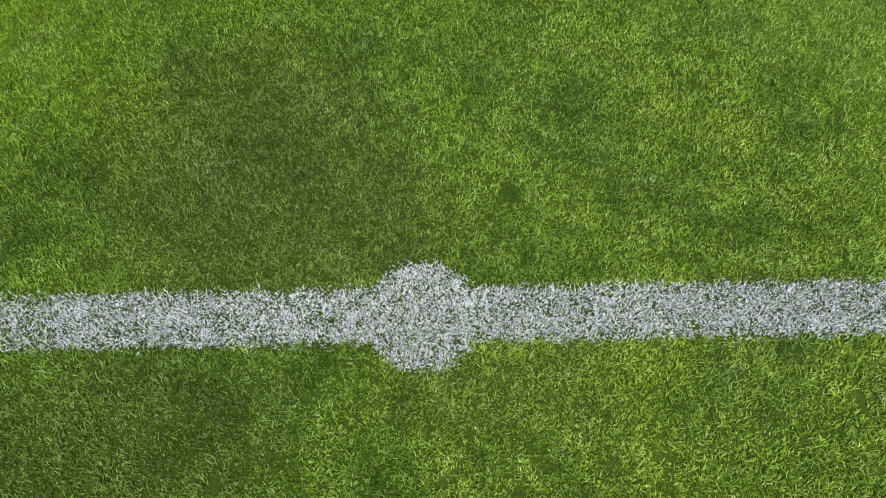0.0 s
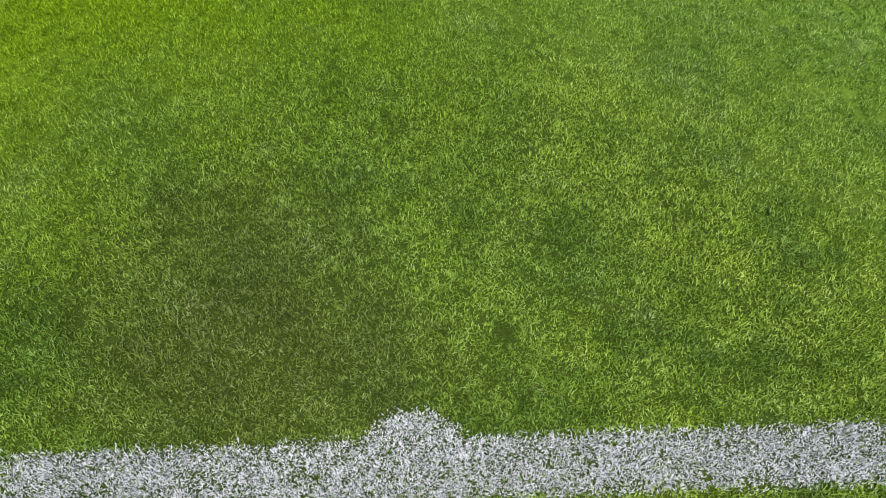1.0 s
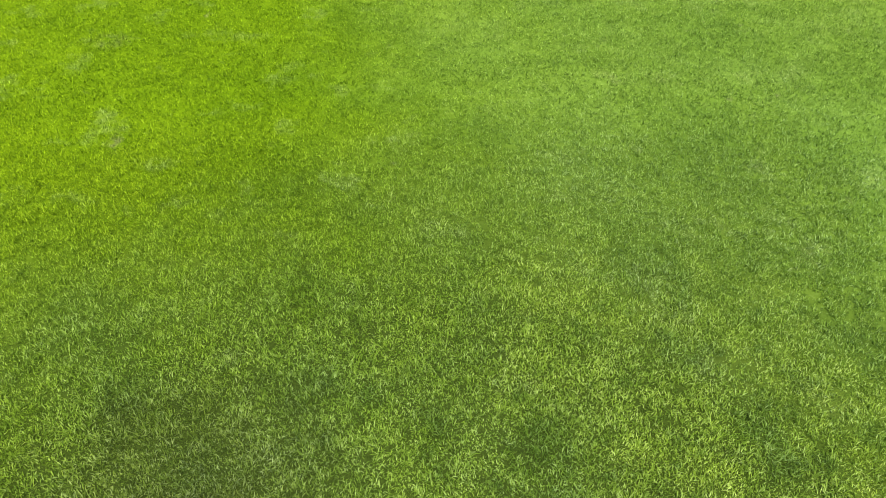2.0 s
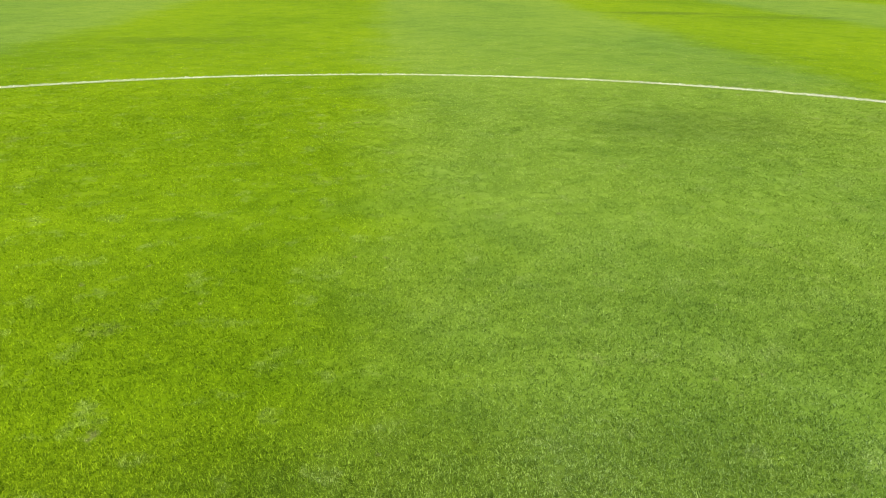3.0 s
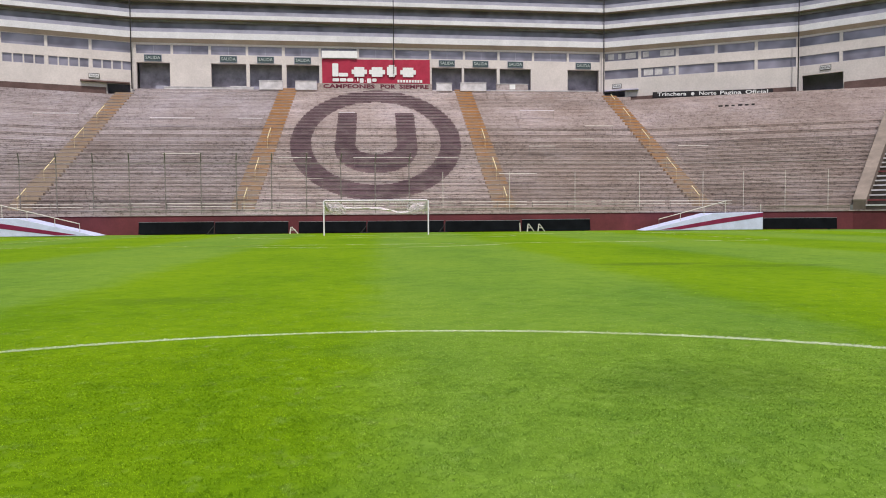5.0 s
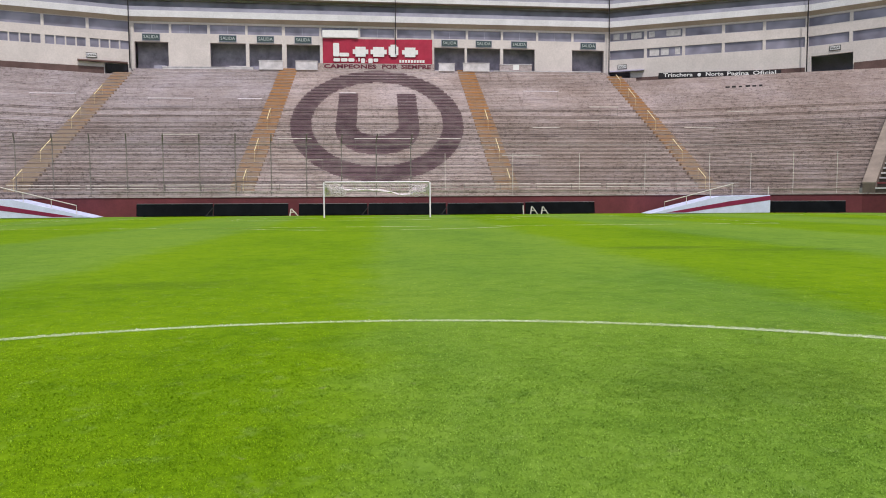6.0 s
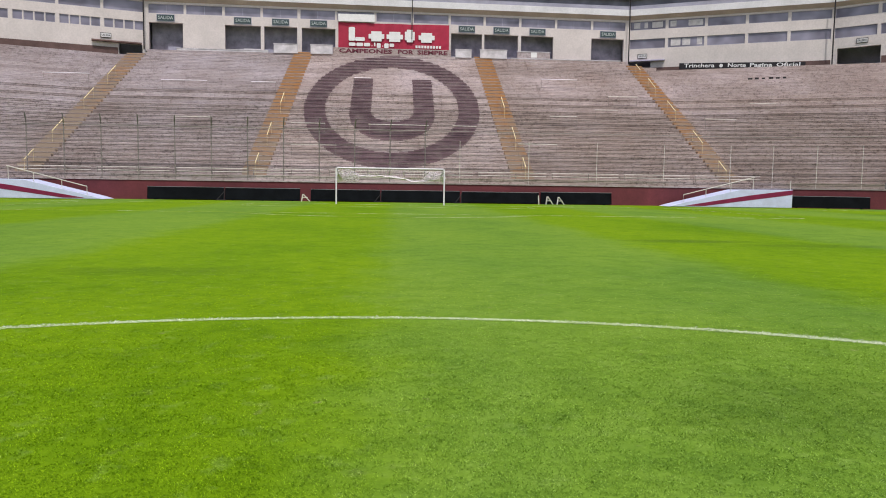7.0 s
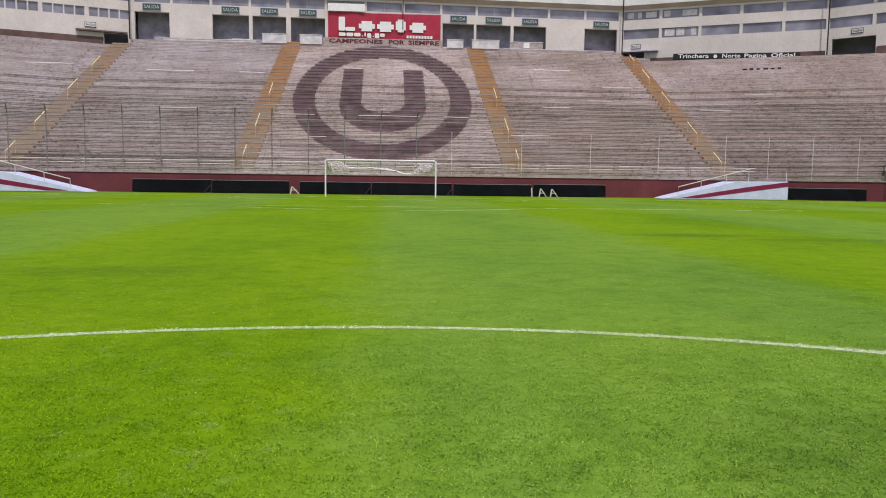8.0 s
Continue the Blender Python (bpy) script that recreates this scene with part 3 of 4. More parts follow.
def wall_with_holes(parent, L, zs, holes):
    """Wall blocks left over between rectangular openings; zs are the heights at which the wall is cut."""
    bm = bmesh.new()
    for z0, z1 in zip(zs, zs[1:]):
        cuts = sorted((a, b) for a, b, h0, h1 in holes if h0 <= z0 + 1e-4 and h1 >= z1 - 1e-4)
        x = 0.0
        for a, b in cuts + [(L, L)]:
            if a - x > 0.01:
                box(bm, x, a, 0, 0.4, z0, z1)
            x = b
    bmesh.ops.remove_doubles(bm, verts=bm.verts[:], dist=0.0005)
    return part("wall", bm, CREAM, parent)


def sign(x, z, m, w=1.85, txt="SALIDA"):
    s = tagged(empty("exit_sign", m @ pose(x, -0.06, z)), "green exit sign with pale letters above an opening", "sign", "exit signs")
    hh = 0.33 if w > 1.5 else 0.2
    part("panel", boxes((-w / 2, w / 2, -0.04, 0.05, -hh, hh)), SIGNG if w > 1.5 else WHITEWALL, s)
    for zz in (hh, -hh - 0.06):
        part("border", boxes((-w / 2 - 0.05, w / 2 + 0.05, -0.02, 0.05, zz, zz + 0.06)), GREYRAIL if w > 1.5 else BLACK, s)
    for xx in (-w / 2 - 0.05, w / 2):
        part("border", boxes((xx, xx + 0.05, -0.02, 0.05, -hh, hh)), GREYRAIL if w > 1.5 else BLACK, s)
    lettering("letters", txt, hh * 1.5, SIGNT if w > 1.5 else BLACK, s, pose(0, -0.05, 0), w * 0.86)


OPEN_C = [(-26.97, -23.29), (-18.71, -14.78), (-14.4, -10.75), (-10.24, -6.5), (6.56, 10.1), (10.37, 14.27), (14.61, 18.34), (22.79, 26.59)]
WIN_C = [(-27.0, -23.18), (-22.93, -18.98), (-18.72, -14.8), (-14.55, -10.72), (-10.4, -6.53), (-6.3, -2.18), (-1.92, 2.01), (2.28, 6.24),
         (6.5, 10.25), (10.5, 14.35), (14.6, 18.5), (18.75, 22.7), (22.95, 26.75)]
for si, name in enumerate(NAMES):
    (xa, ya), (xb, yb) = SEGS[name]
    L = math.hypot(xb - xa, yb - ya)
    m = Matrix.Translation((xa, ya, 0)) @ Matrix.Rotation(ANG[si], 4, "Z")
    k0 = math.tan((ANG[si - 1] - ANG[si]) / 2) if si > 0 else 0.0
    k1 = math.tan((ANG[si] - ANG[si + 1]) / 2) if si < 4 else 0.0
    b = tagged(empty(name, m), "cream gallery building with dark recessed boxes and white fascias", "building")
    # stacked fascias, balustrades and recessed fronts
    for z0, z1 in ((21.6, 22.3), (23.88, 24.36), (25.86, 26.33), (28.0, 28.5)):
        bm = bmesh.new()
        strip(bm, L, k0, k1, -0.55, -0.38, z0, z1)
        part("fascia", bm, WHITEWALL, b)
        bm = bmesh.new()
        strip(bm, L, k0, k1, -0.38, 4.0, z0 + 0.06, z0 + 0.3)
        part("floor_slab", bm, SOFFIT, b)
        if z0 < 27.5:
            bm = bmesh.new()
            strip(bm, L, k0, k1, -0.36, -0.30, z1 - 0.1, z1 + 0.45)
            part("balustrade", bm, GREYRAIL, b)
            bm = bmesh.new()
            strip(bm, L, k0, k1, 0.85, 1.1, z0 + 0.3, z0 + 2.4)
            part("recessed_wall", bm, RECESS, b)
            bm = bmesh.new()
            strip(bm, L, k0, k1, 0.75, 0.847, z1 + 0.25, z0 + 2.1)
            part("glazing", bm, GLASS, b)
    # sloping underside of the lowest fascia
    bm = bmesh.new()
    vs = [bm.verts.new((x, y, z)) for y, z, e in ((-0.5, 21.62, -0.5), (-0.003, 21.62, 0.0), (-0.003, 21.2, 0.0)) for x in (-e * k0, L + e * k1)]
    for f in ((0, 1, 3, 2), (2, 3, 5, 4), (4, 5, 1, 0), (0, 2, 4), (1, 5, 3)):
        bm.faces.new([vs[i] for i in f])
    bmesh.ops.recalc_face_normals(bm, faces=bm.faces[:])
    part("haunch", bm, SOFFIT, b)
    bm = bmesh.new()
    strip(bm, L, k0, k1, 4.0, 4.4, 14.0, 28.6)
    part("back_wall", bm, RECESS, b)
    z_floor = {"gallery_centre": 15.86, "gallery_far_right": 14.9}.get(name, 15.0)
    bm = bmesh.new()
    strip(bm, L, k0, k1, 0.41, 3.9, z_floor - 0.36, z_floor)
    part("gallery_floor", bm, CONCRETE, b)
    holes = []
    if name == "gallery_centre":
        loc = lambda x: x * (1 + 0.000465 * (x + 27.35)) + 27.35
        OPEN_L = [(loc(a), loc(c)) for a, c in OPEN_C]
        WIN_L = [(loc(a), loc(c)) for a, c in WIN_C]
        holes += [(a, c, 15.86, 18.98) for a, c in OPEN_L] + [(a, c, 19.96, 20.98) for a, c in WIN_L]
        wall_with_holes(b, L, [15.86, 18.98, 19.96, 20.98, 21.65], holes)
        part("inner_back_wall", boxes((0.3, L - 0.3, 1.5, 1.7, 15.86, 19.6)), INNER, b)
        for a, c in WIN_L:
            window(b, a, c, 19.96, 20.98, 2)
        # the shadow behind the kerb, put in as brown strips between the openings
        edges = [0.2] + [x for a, c in OPEN_L for x in (a, c)] + [L - 0.2]
        for x0, x1 in zip(edges[::2], edges[1::2]):
            if x1 - x0 > 0.6:
                part("plinth", boxes((x0 + 0.05, x1 - 0.05, -0.06, -0.002, 15.86, 16.3)), BROWN, b)
        for j, (a, c) in enumerate(OPEN_L):
            sign((a + c) / 2, 19.48, m)
            p0, p1, ph = ((0.55, 0.92, 0.55), (0.52, 0.99, 0.62), (0.02, 0.65, 0.6), (0.02, 0.8, 0.49), (0.02, 0.65, 0.49), (0.02, 0.8, 0.6), (0.02, 0.65, 0.73), (0.1, 0.5, 0.4))[j]
            part("parapet", boxes((a + (c - a) * p0, a + (c - a) * p1, 0.1, 0.26, 15.86, 15.86 + ph)), PALE_WALL if j in (1, 4) else GREYRAIL, b)
    elif name in ("gallery_right", "gallery_far_right"):
        n = 5 if name == "gallery_right" else 7
        bays = [(q * L / n + 0.16, (q + 1) * L / n - 0.16) for q in range(n)]
        op = (0.1, 2.6, 15.0, 16.35) if name == "gallery_right" else (0.5, 4.6, 14.9, 16.75)
        holes = [(a, c, 20.02, 21.0) for a, c in bays] + [(a, c, 17.85, 18.95) for a, c in bays] + [op]
        wall_with_holes(b, L, [13.6, op[2], op[3], 17.85, 18.95, 20.02, 21.0, 21.65], holes)
        for a, c in bays:
            window(b, a, c, 20.02, 21.0, 1)
            window(b, a, c, 17.85, 18.95, 1)
        if name == "gallery_right":
            for q, z0, z1, spans in ((0, 20.02, 21.0, ((0.10, 0.28), (0.40, 0.50), (0.62, 0.92))), (1, 20.02, 21.0, ((0.05, 0.22), (0.55, 0.95))), (1, 17.85, 18.95, ((0.08, 0.35), (0.40, 0.62), (0.8, 0.94)))):
                a, c = bays[q]
                for s0, s1 in spans:
                    part("blind", boxes((a + (c - a) * s0, a + (c - a) * s1, 0.118, 0.128, z0 + 0.2, z1 - 0.12)), BLIND, b)
        if name == "gallery_right":
            part("canopy", boxes((0.05, 4.2, -0.5, 0.0, 16.35, 16.47)), RECESS, b)
        sign((op[0] + op[1]) / 2 + 0.3, op[3] + 0.62, m, 1.0)
        part("plinth", boxes((op[1] + 0.1, L - 0.1, -0.08, -0.002, 14.2, 15.6)), BROWN, b)
    else:
        n = 5 if name == "gallery_left" else 7
        bays = [(q * L / n + 0.14, (q + 1) * L / n - 0.14) for q in range(n)]
        small = [(a + k * (c - a) / 4 + 0.06, a + (k + 1) * (c - a) / 4 - 0.06) for a, c in bays for k in range(4)]
        op = (L - 2.7, L - 0.35, 15.0, 16.45)
        holes = [(a, c, 19.98, 21.15) for a, c in bays] + [(a, c, 18.05, 19.0) for a, c in small]
        holes += [op] if name == "gallery_left" else []
        wall_with_holes(b, L, [14.0, 15.0, 16.45, 18.05, 19.0, 19.98, 21.15, 21.65], holes)
        for a, c in bays:
            window(b, a, c, 19.98, 21.15, 1)
        for a, c in small:
            window(b, a, c, 18.05, 19.0, 1)
        if name == "gallery_left":
            sign(L - 4.0, 17.15, m, 1.0)
            part("canopy", boxes((L - 5.4, L - 0.4, -0.5, 0.0, 16.45, 16.6)), BROWN, b)
        part("plinth", boxes((0.1, (op[0] if name == "gallery_left" else L) - 0.1, -0.08, -0.002, 14.6, 15.95)), BROWN, b)

for (px, py), z0 in (((-27.3, 85.3), 15.87), ((27.65, 87.5), 15.8), ((47.0, 78.4), 14.8), ((-47.2, 78.0), 15.0)):
    dp = tagged(empty("downpipe", pose(px, py, 0)), "dark vertical downpipe at a corner of the building", "downpipe", "corner downpipes")
    part("pipe", tubes(0.07, [(0, 0, z0), (0, 0, 21.6)]), BLACK, dp)
    part("upper_pipe", tubes(0.055, [(0, 0, 21.6), (0, 0, 28.4)]), BLACK, dp)
cable = tagged(empty("hanging_cable", pose(2.1, 86.5, 0)), "thin dark cable hanging down the white fascias", "cable")
part("cord", tubes(0.045, [(0, 0, 18.0), (0.02, 0.1, 22), (0, 0.14, 28.6)]), BLACK, cable)

# crimson banner hung below the gallery windows
ban = tagged(empty("banner", pose(0.06, 86.75, 18.32)), "crimson cloth banner with white blocks hung on the gallery", "banner")
bm = bmesh.new()
n = 24
grid = [[bm.verts.new((-6.3 + 12.6 * i / n, 0.05 * math.sin(i * 0.9) + 0.03 * math.sin(i * 2.3 + j), -1.42 + 2.84 * j / 4 - 0.05 * math.sin(math.pi * i / n))) for i in range(n + 1)] for j in range(5)]
for j in range(4):
    for i in range(n):
        bm.faces.new((grid[j][i], grid[j][i + 1], grid[j + 1][i + 1], grid[j + 1][i]))
cloth = part("cloth", bm, BANNER, ban)
sol = cloth.modifiers.new("thickness", "SOLIDIFY")
sol.thickness = 0.02
def rounded(x0, x1, z0, z1, r):
    """A flat block with rounded corners, as applied to cloth."""
    bm = boxes((x0, x1, -0.13, -0.10, z0, z1))
    bmesh.ops.bevel(bm, geom=[e for e in bm.edges if abs(e.verts[0].co.y - e.verts[1].co.y) > 0.01], offset=r, segments=4, affect="EDGES")
    return bm


for x0, x1, z0, z1, r in ((-5.12, -4.42, -0.64, 0.88, 0.06), (-4.40, -3.3, -0.64, -0.22, 0.06), (-2.88, -1.1, -0.64, 0.47, 0.3), (-0.84, 1.02, -0.64, 0.47, 0.3),
                          (1.24, 2.36, -0.64, 0.75, 0.22), (2.8, 4.64, -0.64, 0.45, 0.3)):
    part("white_block", rounded(x0, x1, z0, z1, r), TEXTW, ban)
for x0, x1, z0, z1 in ((-5.1, -4.35, -1.22, -0.84), (-4.25, -3.5, -1.22, -0.84), (-3.4, -2.7, -1.22, -0.84), (-2.55, -2.42, -1.22, -1.08), (-2.25, -2.1, -1.22, -0.76),
                       (-1.95, -1.5, -1.36, -0.84), (-1.35, -1.22, -1.22, -1.08), (-1.1, -0.6, -1.36, -0.84), (-0.5, 0.02, -1.22, -0.84)):
    part("white_bar", rounded(x0, x1, z0, z1, 0.05), TEXTW, ban)
for k in range(9):
    part("white_bar", boxes((2.46 + 0.335 * k, 2.70 + 0.335 * k, -0.13, -0.10, -1.28, -0.98)), TEXTW, ban)
tagged(part("white_sheet", boxes((-6.25, -2.15, 86.55, 86.61, 19.8, 20.62)), TEXTW), "white sheet hung above the crimson banner", "sheet")

# black strip with white words along the right gallery
(xa, ya), (xb, yb) = SEGS["gallery_right"]
m = Matrix.Translation((xa, ya, 0)) @ Matrix.Rotation(ANG[3], 4, "Z")
blk = tagged(empty("cloth_strip", m @ pose(12.75, -0.14, 15.40, 0, 1.9, 0)), "long black cloth strip with white words below the wall", "banner")
part("cloth", boxes((-6.9, 6.3, -0.03, 0.03, -0.33, 0.33)), BLACK, blk)
for word, wx, ww in (("Trinchera", -4.7, 3.3), ("Norte", -0.7, 1.9), ("Pagina", 1.8, 2.3), ("Oficial", 4.6, 2.4)):
    lettering("word", word, 0.6, TEXTW, blk, pose(wx, -0.05, 0.02), ww, 0.012)
bm = bmesh.new()
bmesh.ops.create_circle(bm, cap_ends=True, radius=0.2, segments=16)
bmesh.ops.transform(bm, matrix=pose(-2.35, -0.045, 0, 90), verts=bm.verts[:])
bmesh.ops.solidify(bm, geom=bm.faces[:], thickness=0.01)
part("round_mark", bm, TEXTW, blk)

# low pale walls along the head of the terrace, on both sides of the middle stairways
for x0, x1, y, h, lab in ((-13.24, -10.6, 85.3, 1.02, "pale concrete wall block at the head of a stairway"), (-9.19, -6.75, 85.3, 1.02, "pale concrete wall block at the head of a stairway"),
                          (7.0, 8.82, 85.3, 0.92, "pale concrete wall block at the head of a stairway"), (9.79, 12.85, 85.3, 0.98, "pale concrete wall block at the head of a stairway"),
                          (-23.8, -13.9, 85.4, 0.26, "long low pale concrete kerb above the top step"), (13.4, 26.0, 85.45, 0.14, "long low pale concrete kerb above the top step"),
                          (14.2, 18.0, 86.3, 1.05, "grey concrete parapet before a gallery opening")):
    hb = tagged(empty("low_wall", pose((x0 + x1) / 2, y, 15.868)), lab, "low wall", "low walls above the terrace")
    hw = (x1 - x0) / 2
    bm = boxes((-hw, hw, -0.12, 0.12, 0, h - 0.07))
    bmesh.ops.bevel(bm, geom=[e for e in bm.edges if abs(e.verts[0].co.z - e.verts[1].co.z) > 0.01], offset=0.03, segments=1, affect="EDGES")
    part("wall_body", bm, CONCRETE if y > 86 else PALE_WALL, hb)
    part("cap", boxes((-hw - 0.04, hw + 0.04, -0.16, 0.16, h - 0.07, h)), PALE_WALL, hb)
    if y > 86:
        part("notice", boxes((-0.32, 0.36, -0.15, -0.122, 0.38, 0.95)), TEXTW, hb, "plain white notice board")

# illegible dark marks on the wing steps
for k in range(6):
    mx, i = 37.6 + 0.62 * k, 27
    tagged(part("painted_mark", boxes((-0.22, 0.22 - 0.06 * (k % 3), -0.008, 0.02, 0.08, 0.26 + 0.03 * (k % 2)))
                , BLACK), "small dark illegible painted mark on concrete", "mark", "painted marks").matrix_world = pose(
        mx, Y0 + i * TREAD + 0.022 - (mx - XC) * TAN, Z0 + i * RISE, 0, 0, -22.5)

# unseen plain walls, added in place of the other stands to close the ground off
for nm, dims in (("wall_east", (69.9, 70.6, -80.0, 58.4)), ("wall_west", (-70.6, -69.9, -80.0, 58.4)), ("wall_south", (-69.9, 69.9, -80.7, -80.0))):
    tagged(part(nm, boxes((*dims, 0.0, 18.0)), CONCRETE), "plain grey unseen wall added to close the stadium", "wall", kind="structure")

# ---- goal ----
goal = tagged(empty("football_goal", pose(0, 52.5, 0)), "white metal football goal with its net tied up", "goal")
for s in (-1, 1):
    part("post", tubes(0.052, [(s * 3.72, 0, 0), (s * 3.72, 0, 2.5)], n=12), WHITE, goal)
    part("net_stay", tubes(0.03, [(s * 3.72, 0.05, 2.46), (s * 3.72, 1.1, 2.44), (s * 3.72, 1.55, 1.5)], n=6), WHITE, goal)
part("crossbar", tubes(0.052, [(-3.66, 0, 2.5), (3.66, 0, 2.5)], n=12), WHITE, goal)
rng = random.Random(5)


def swag(x):
    q = (x + 3.66) / 7.32
    return 2.0 - 0.36 * math.exp(-((q - 0.76) / 0.15) ** 2) - 0.05 * math.sin(math.pi * q) + 0.02 * math.sin(7 * x)


bm = bmesh.new()
for k in range(3):
    o = [rng.uniform(-0.04, 0.04) for _ in range(3)]
    tube(bm, [(x / 4, 0.9 + o[0] + 0.05 * math.sin(x + k), swag(x / 4) + o[1] + 0.04 * math.sin(x * 0.8 + 2 * k)) for x in range(-14, 15)], 0.034, 5)
for k in range(46):
    x = -3.6 + 7.2 * k / 45
    x2 = max(-3.6, min(3.6, x + rng.uniform(-0.5, 0.5)))
    zt, zb = 2.45, swag(x2) + rng.uniform(-0.1, 0.06)
    tube(bm, [(x, 0.05, zt), ((x + x2) / 2, 0.5, (zt + zb) / 2 - 0.12), (x2, 0.9, zb)], 0.009, 4)
for s in (-1, 1):
    for k in range(16):
        x = s * rng.uniform(2.5, 3.7)
        tube(bm, [(s * 3.66, 0.1, rng.uniform(2.0, 2.45)), ((x + s * 3.66) / 2, 0.6, rng.uniform(1.75, 2.2)), (x, 1.0, rng.uniform(1.5, 2.0))], 0.02, 4)
for s in (-1, 1):
    # bunched loops of cord knotted near the posts
    for k in range(22):
        cx, cz, r = s * rng.uniform(2.45, 3.5), rng.uniform(1.72, 2.1), rng.uniform(0.12, 0.34)
        tilt, cy = rng.uniform(-0.6, 0.6), rng.uniform(0.5, 1.0)
        tube(bm, [(cx + r * 1.4 * math.cos(a * 0.7), cy + 0.1 * math.sin(a), cz + r * math.sin(a * 0.7 + tilt)) for a in range(10)], 0.011, 4)
part("net", bm, NETM, goal, "tied up pale cord net")

# ---- perimeter boards ----
for x0, x1, h, y in ((-18.9, -13.05, 1.0, 59.9), (-12.95, -7.15, 0.98, 59.9), (-6.3, -0.85, 0.95, 59.85), (-0.75, 5.5, 0.95, 59.9), (5.65, 11.9, 0.92, 59.9), (12.1, 17.9, 0.98, 60.05),
                    (31.8, 37.6, 0.95, 57.55), (40.0, 45.0, 0.95, 53.3)):
    rz = 0 if x0 < 30 else (-22.5 if x0 < 38 else -45)
    bd = tagged(empty("perimeter_board", pose((x0 + x1) / 2, y, 0, 0, 0, rz)), "unlit black perimeter board standing before the red wall", "board", "perimeter boards")
    hw = (x1 - x0) / 2
    bm = bmesh.new()
    prism(bm, [(-hw, 0, 0.06), (-hw, 0.12, 0.06), (-hw, 0.24, h), (-hw, 0.16, h)], (2 * hw, 0, 0))
    part("panel", bm, BOARD, bd)
    part("top_edge", boxes((-hw, hw, 0.155, 0.245, h, h + 0.025)), BOARD_EDGE, bd)
    for q in (-0.8, 0.0, 0.8):
        part("foot", boxes((hw * q - 0.05, hw * q + 0.05, 0.0, 0.40, 0, 0.06)), BOARD, bd)
    for q in range(1, 6):
        xx = -hw + 2 * hw * q / 6
        bm = bmesh.new()
        prism(bm, [(xx - 0.012, -0.006, 0.07), (xx - 0.012, 0.05, 0.07), (xx - 0.012, 0.19, h - 0.01), (xx - 0.012, 0.152, h - 0.01)], (0.024, 0, 0))
        part("seam", bm, BOARD, bd)

# folded trestles and a small chair beside the boards
for x, y, h in ((-6.85, 59.5, 0.56), (12.5, 59.5, 0.64), (13.4, 59.5, 0.62)):
    tr = tagged(empty("trestle", pose(x, y, 0)), "small off-white folding trestle beside the boards", "trestle", "folding trestles")
    part("front_leg", tubes(0.05, [(-0.12, 0, 0), (-0.02, 0.05, h)]), PALE_RAIL, tr)
    part("back_leg", tubes(0.045, [(0.5, 0.2, 0), (0.02, 0.05, h)]), PALE_RAIL, tr)
    part("brace", tubes(0.03, [(-0.08, 0.02, 0.3), (0.34, 0.13, 0.3)]), PALE_RAIL, tr)
tagged(part("marker_post", tubes(0.05, [(11.8, 59.5, 0), (11.76, 59.5, 0.72)]), PALE_RAIL), "thin off-white post beside the boards", "post")


# ---- ramps over the tunnel mouths ----
def tunnel_ramp(m, flip):
    rp = tagged(empty("tunnel_ramp", m), "white wedge ramp with a diagonal maroon stripe and handrail", "ramp", "tunnel ramps")
    s = -1 if flip else 1
    bm = bmesh.new()
    prism(bm, [(0, 0, 0.02), (s * 10.0, 0, 0.02), (s * 10.0, 0, 1.46), (s * 5.7, 0, 1.42), (s * 0.6, 0, 0.2)], (0, 2.2, 0))
    bmesh.ops.bevel(bm, geom=bm.edges[:], offset=0.03, segments=1, affect="EDGES")
    part("body", bm, RAMPW, rp)
    bm = bmesh.new()
    prism(bm, [(s * 1.3, -0.012, 0.10), (s * 2.9, -0.012, 0.10), (s * 9.98, -0.012, 1.06), (s * 9.98, -0.012, 1.42), (s * 6.6, -0.012, 0.98)], (0, 0.01, 0))
    part("stripe", bm, RAMPM, rp)
    part("handrail", tubes(0.035, [(s * 1.2, 0.1, 0.1), (s * 1.2, 0.1, 0.95), (s * 6.9, 0.1, 2.4)]), PALE_RAIL, rp)
    for q in (3.0, 5.0, 6.8):
        part("rail_post", tubes(0.025, [(s * q, 0.1, 0.2 + (min(q, 5.7) - 0.6) * 0.239), (s * q, 0.1, 0.95 + (q - 1.2) * 0.254)]), PALE_RAIL, rp)
    part("end_post", tubes(0.03, [(s * 9.9, 0.2, 1.4), (s * 9.9, 0.2, 2.15)]), PALE_RAIL, rp)
    return rp


tunnel_ramp(pose(21.7, 57.6, 0), False)
tunnel_ramp(pose(-21.3, 57.6, 0), True)

# ---- pitch markings ----


def flat_ring(bm, r0, r1, a0, a1, n, cx=0.0, cy=0.0, z0=0.001, z1=0.012):
    rows = []
    for k in range(n + 1):
        a = a0 + (a1 - a0) * k / n
        rows.append([bm.verts.new((cx + r * math.cos(a), cy + r * math.sin(a), z)) for r, z in ((r0, z0), (r0, z1), (r1, z1), (r1, z0))])
    for p, q in zip(rows, rows[1:]):
        for k in range(4):
            bm.faces.new((p[k], p[(k + 1) % 4], q[(k + 1) % 4], q[k]))


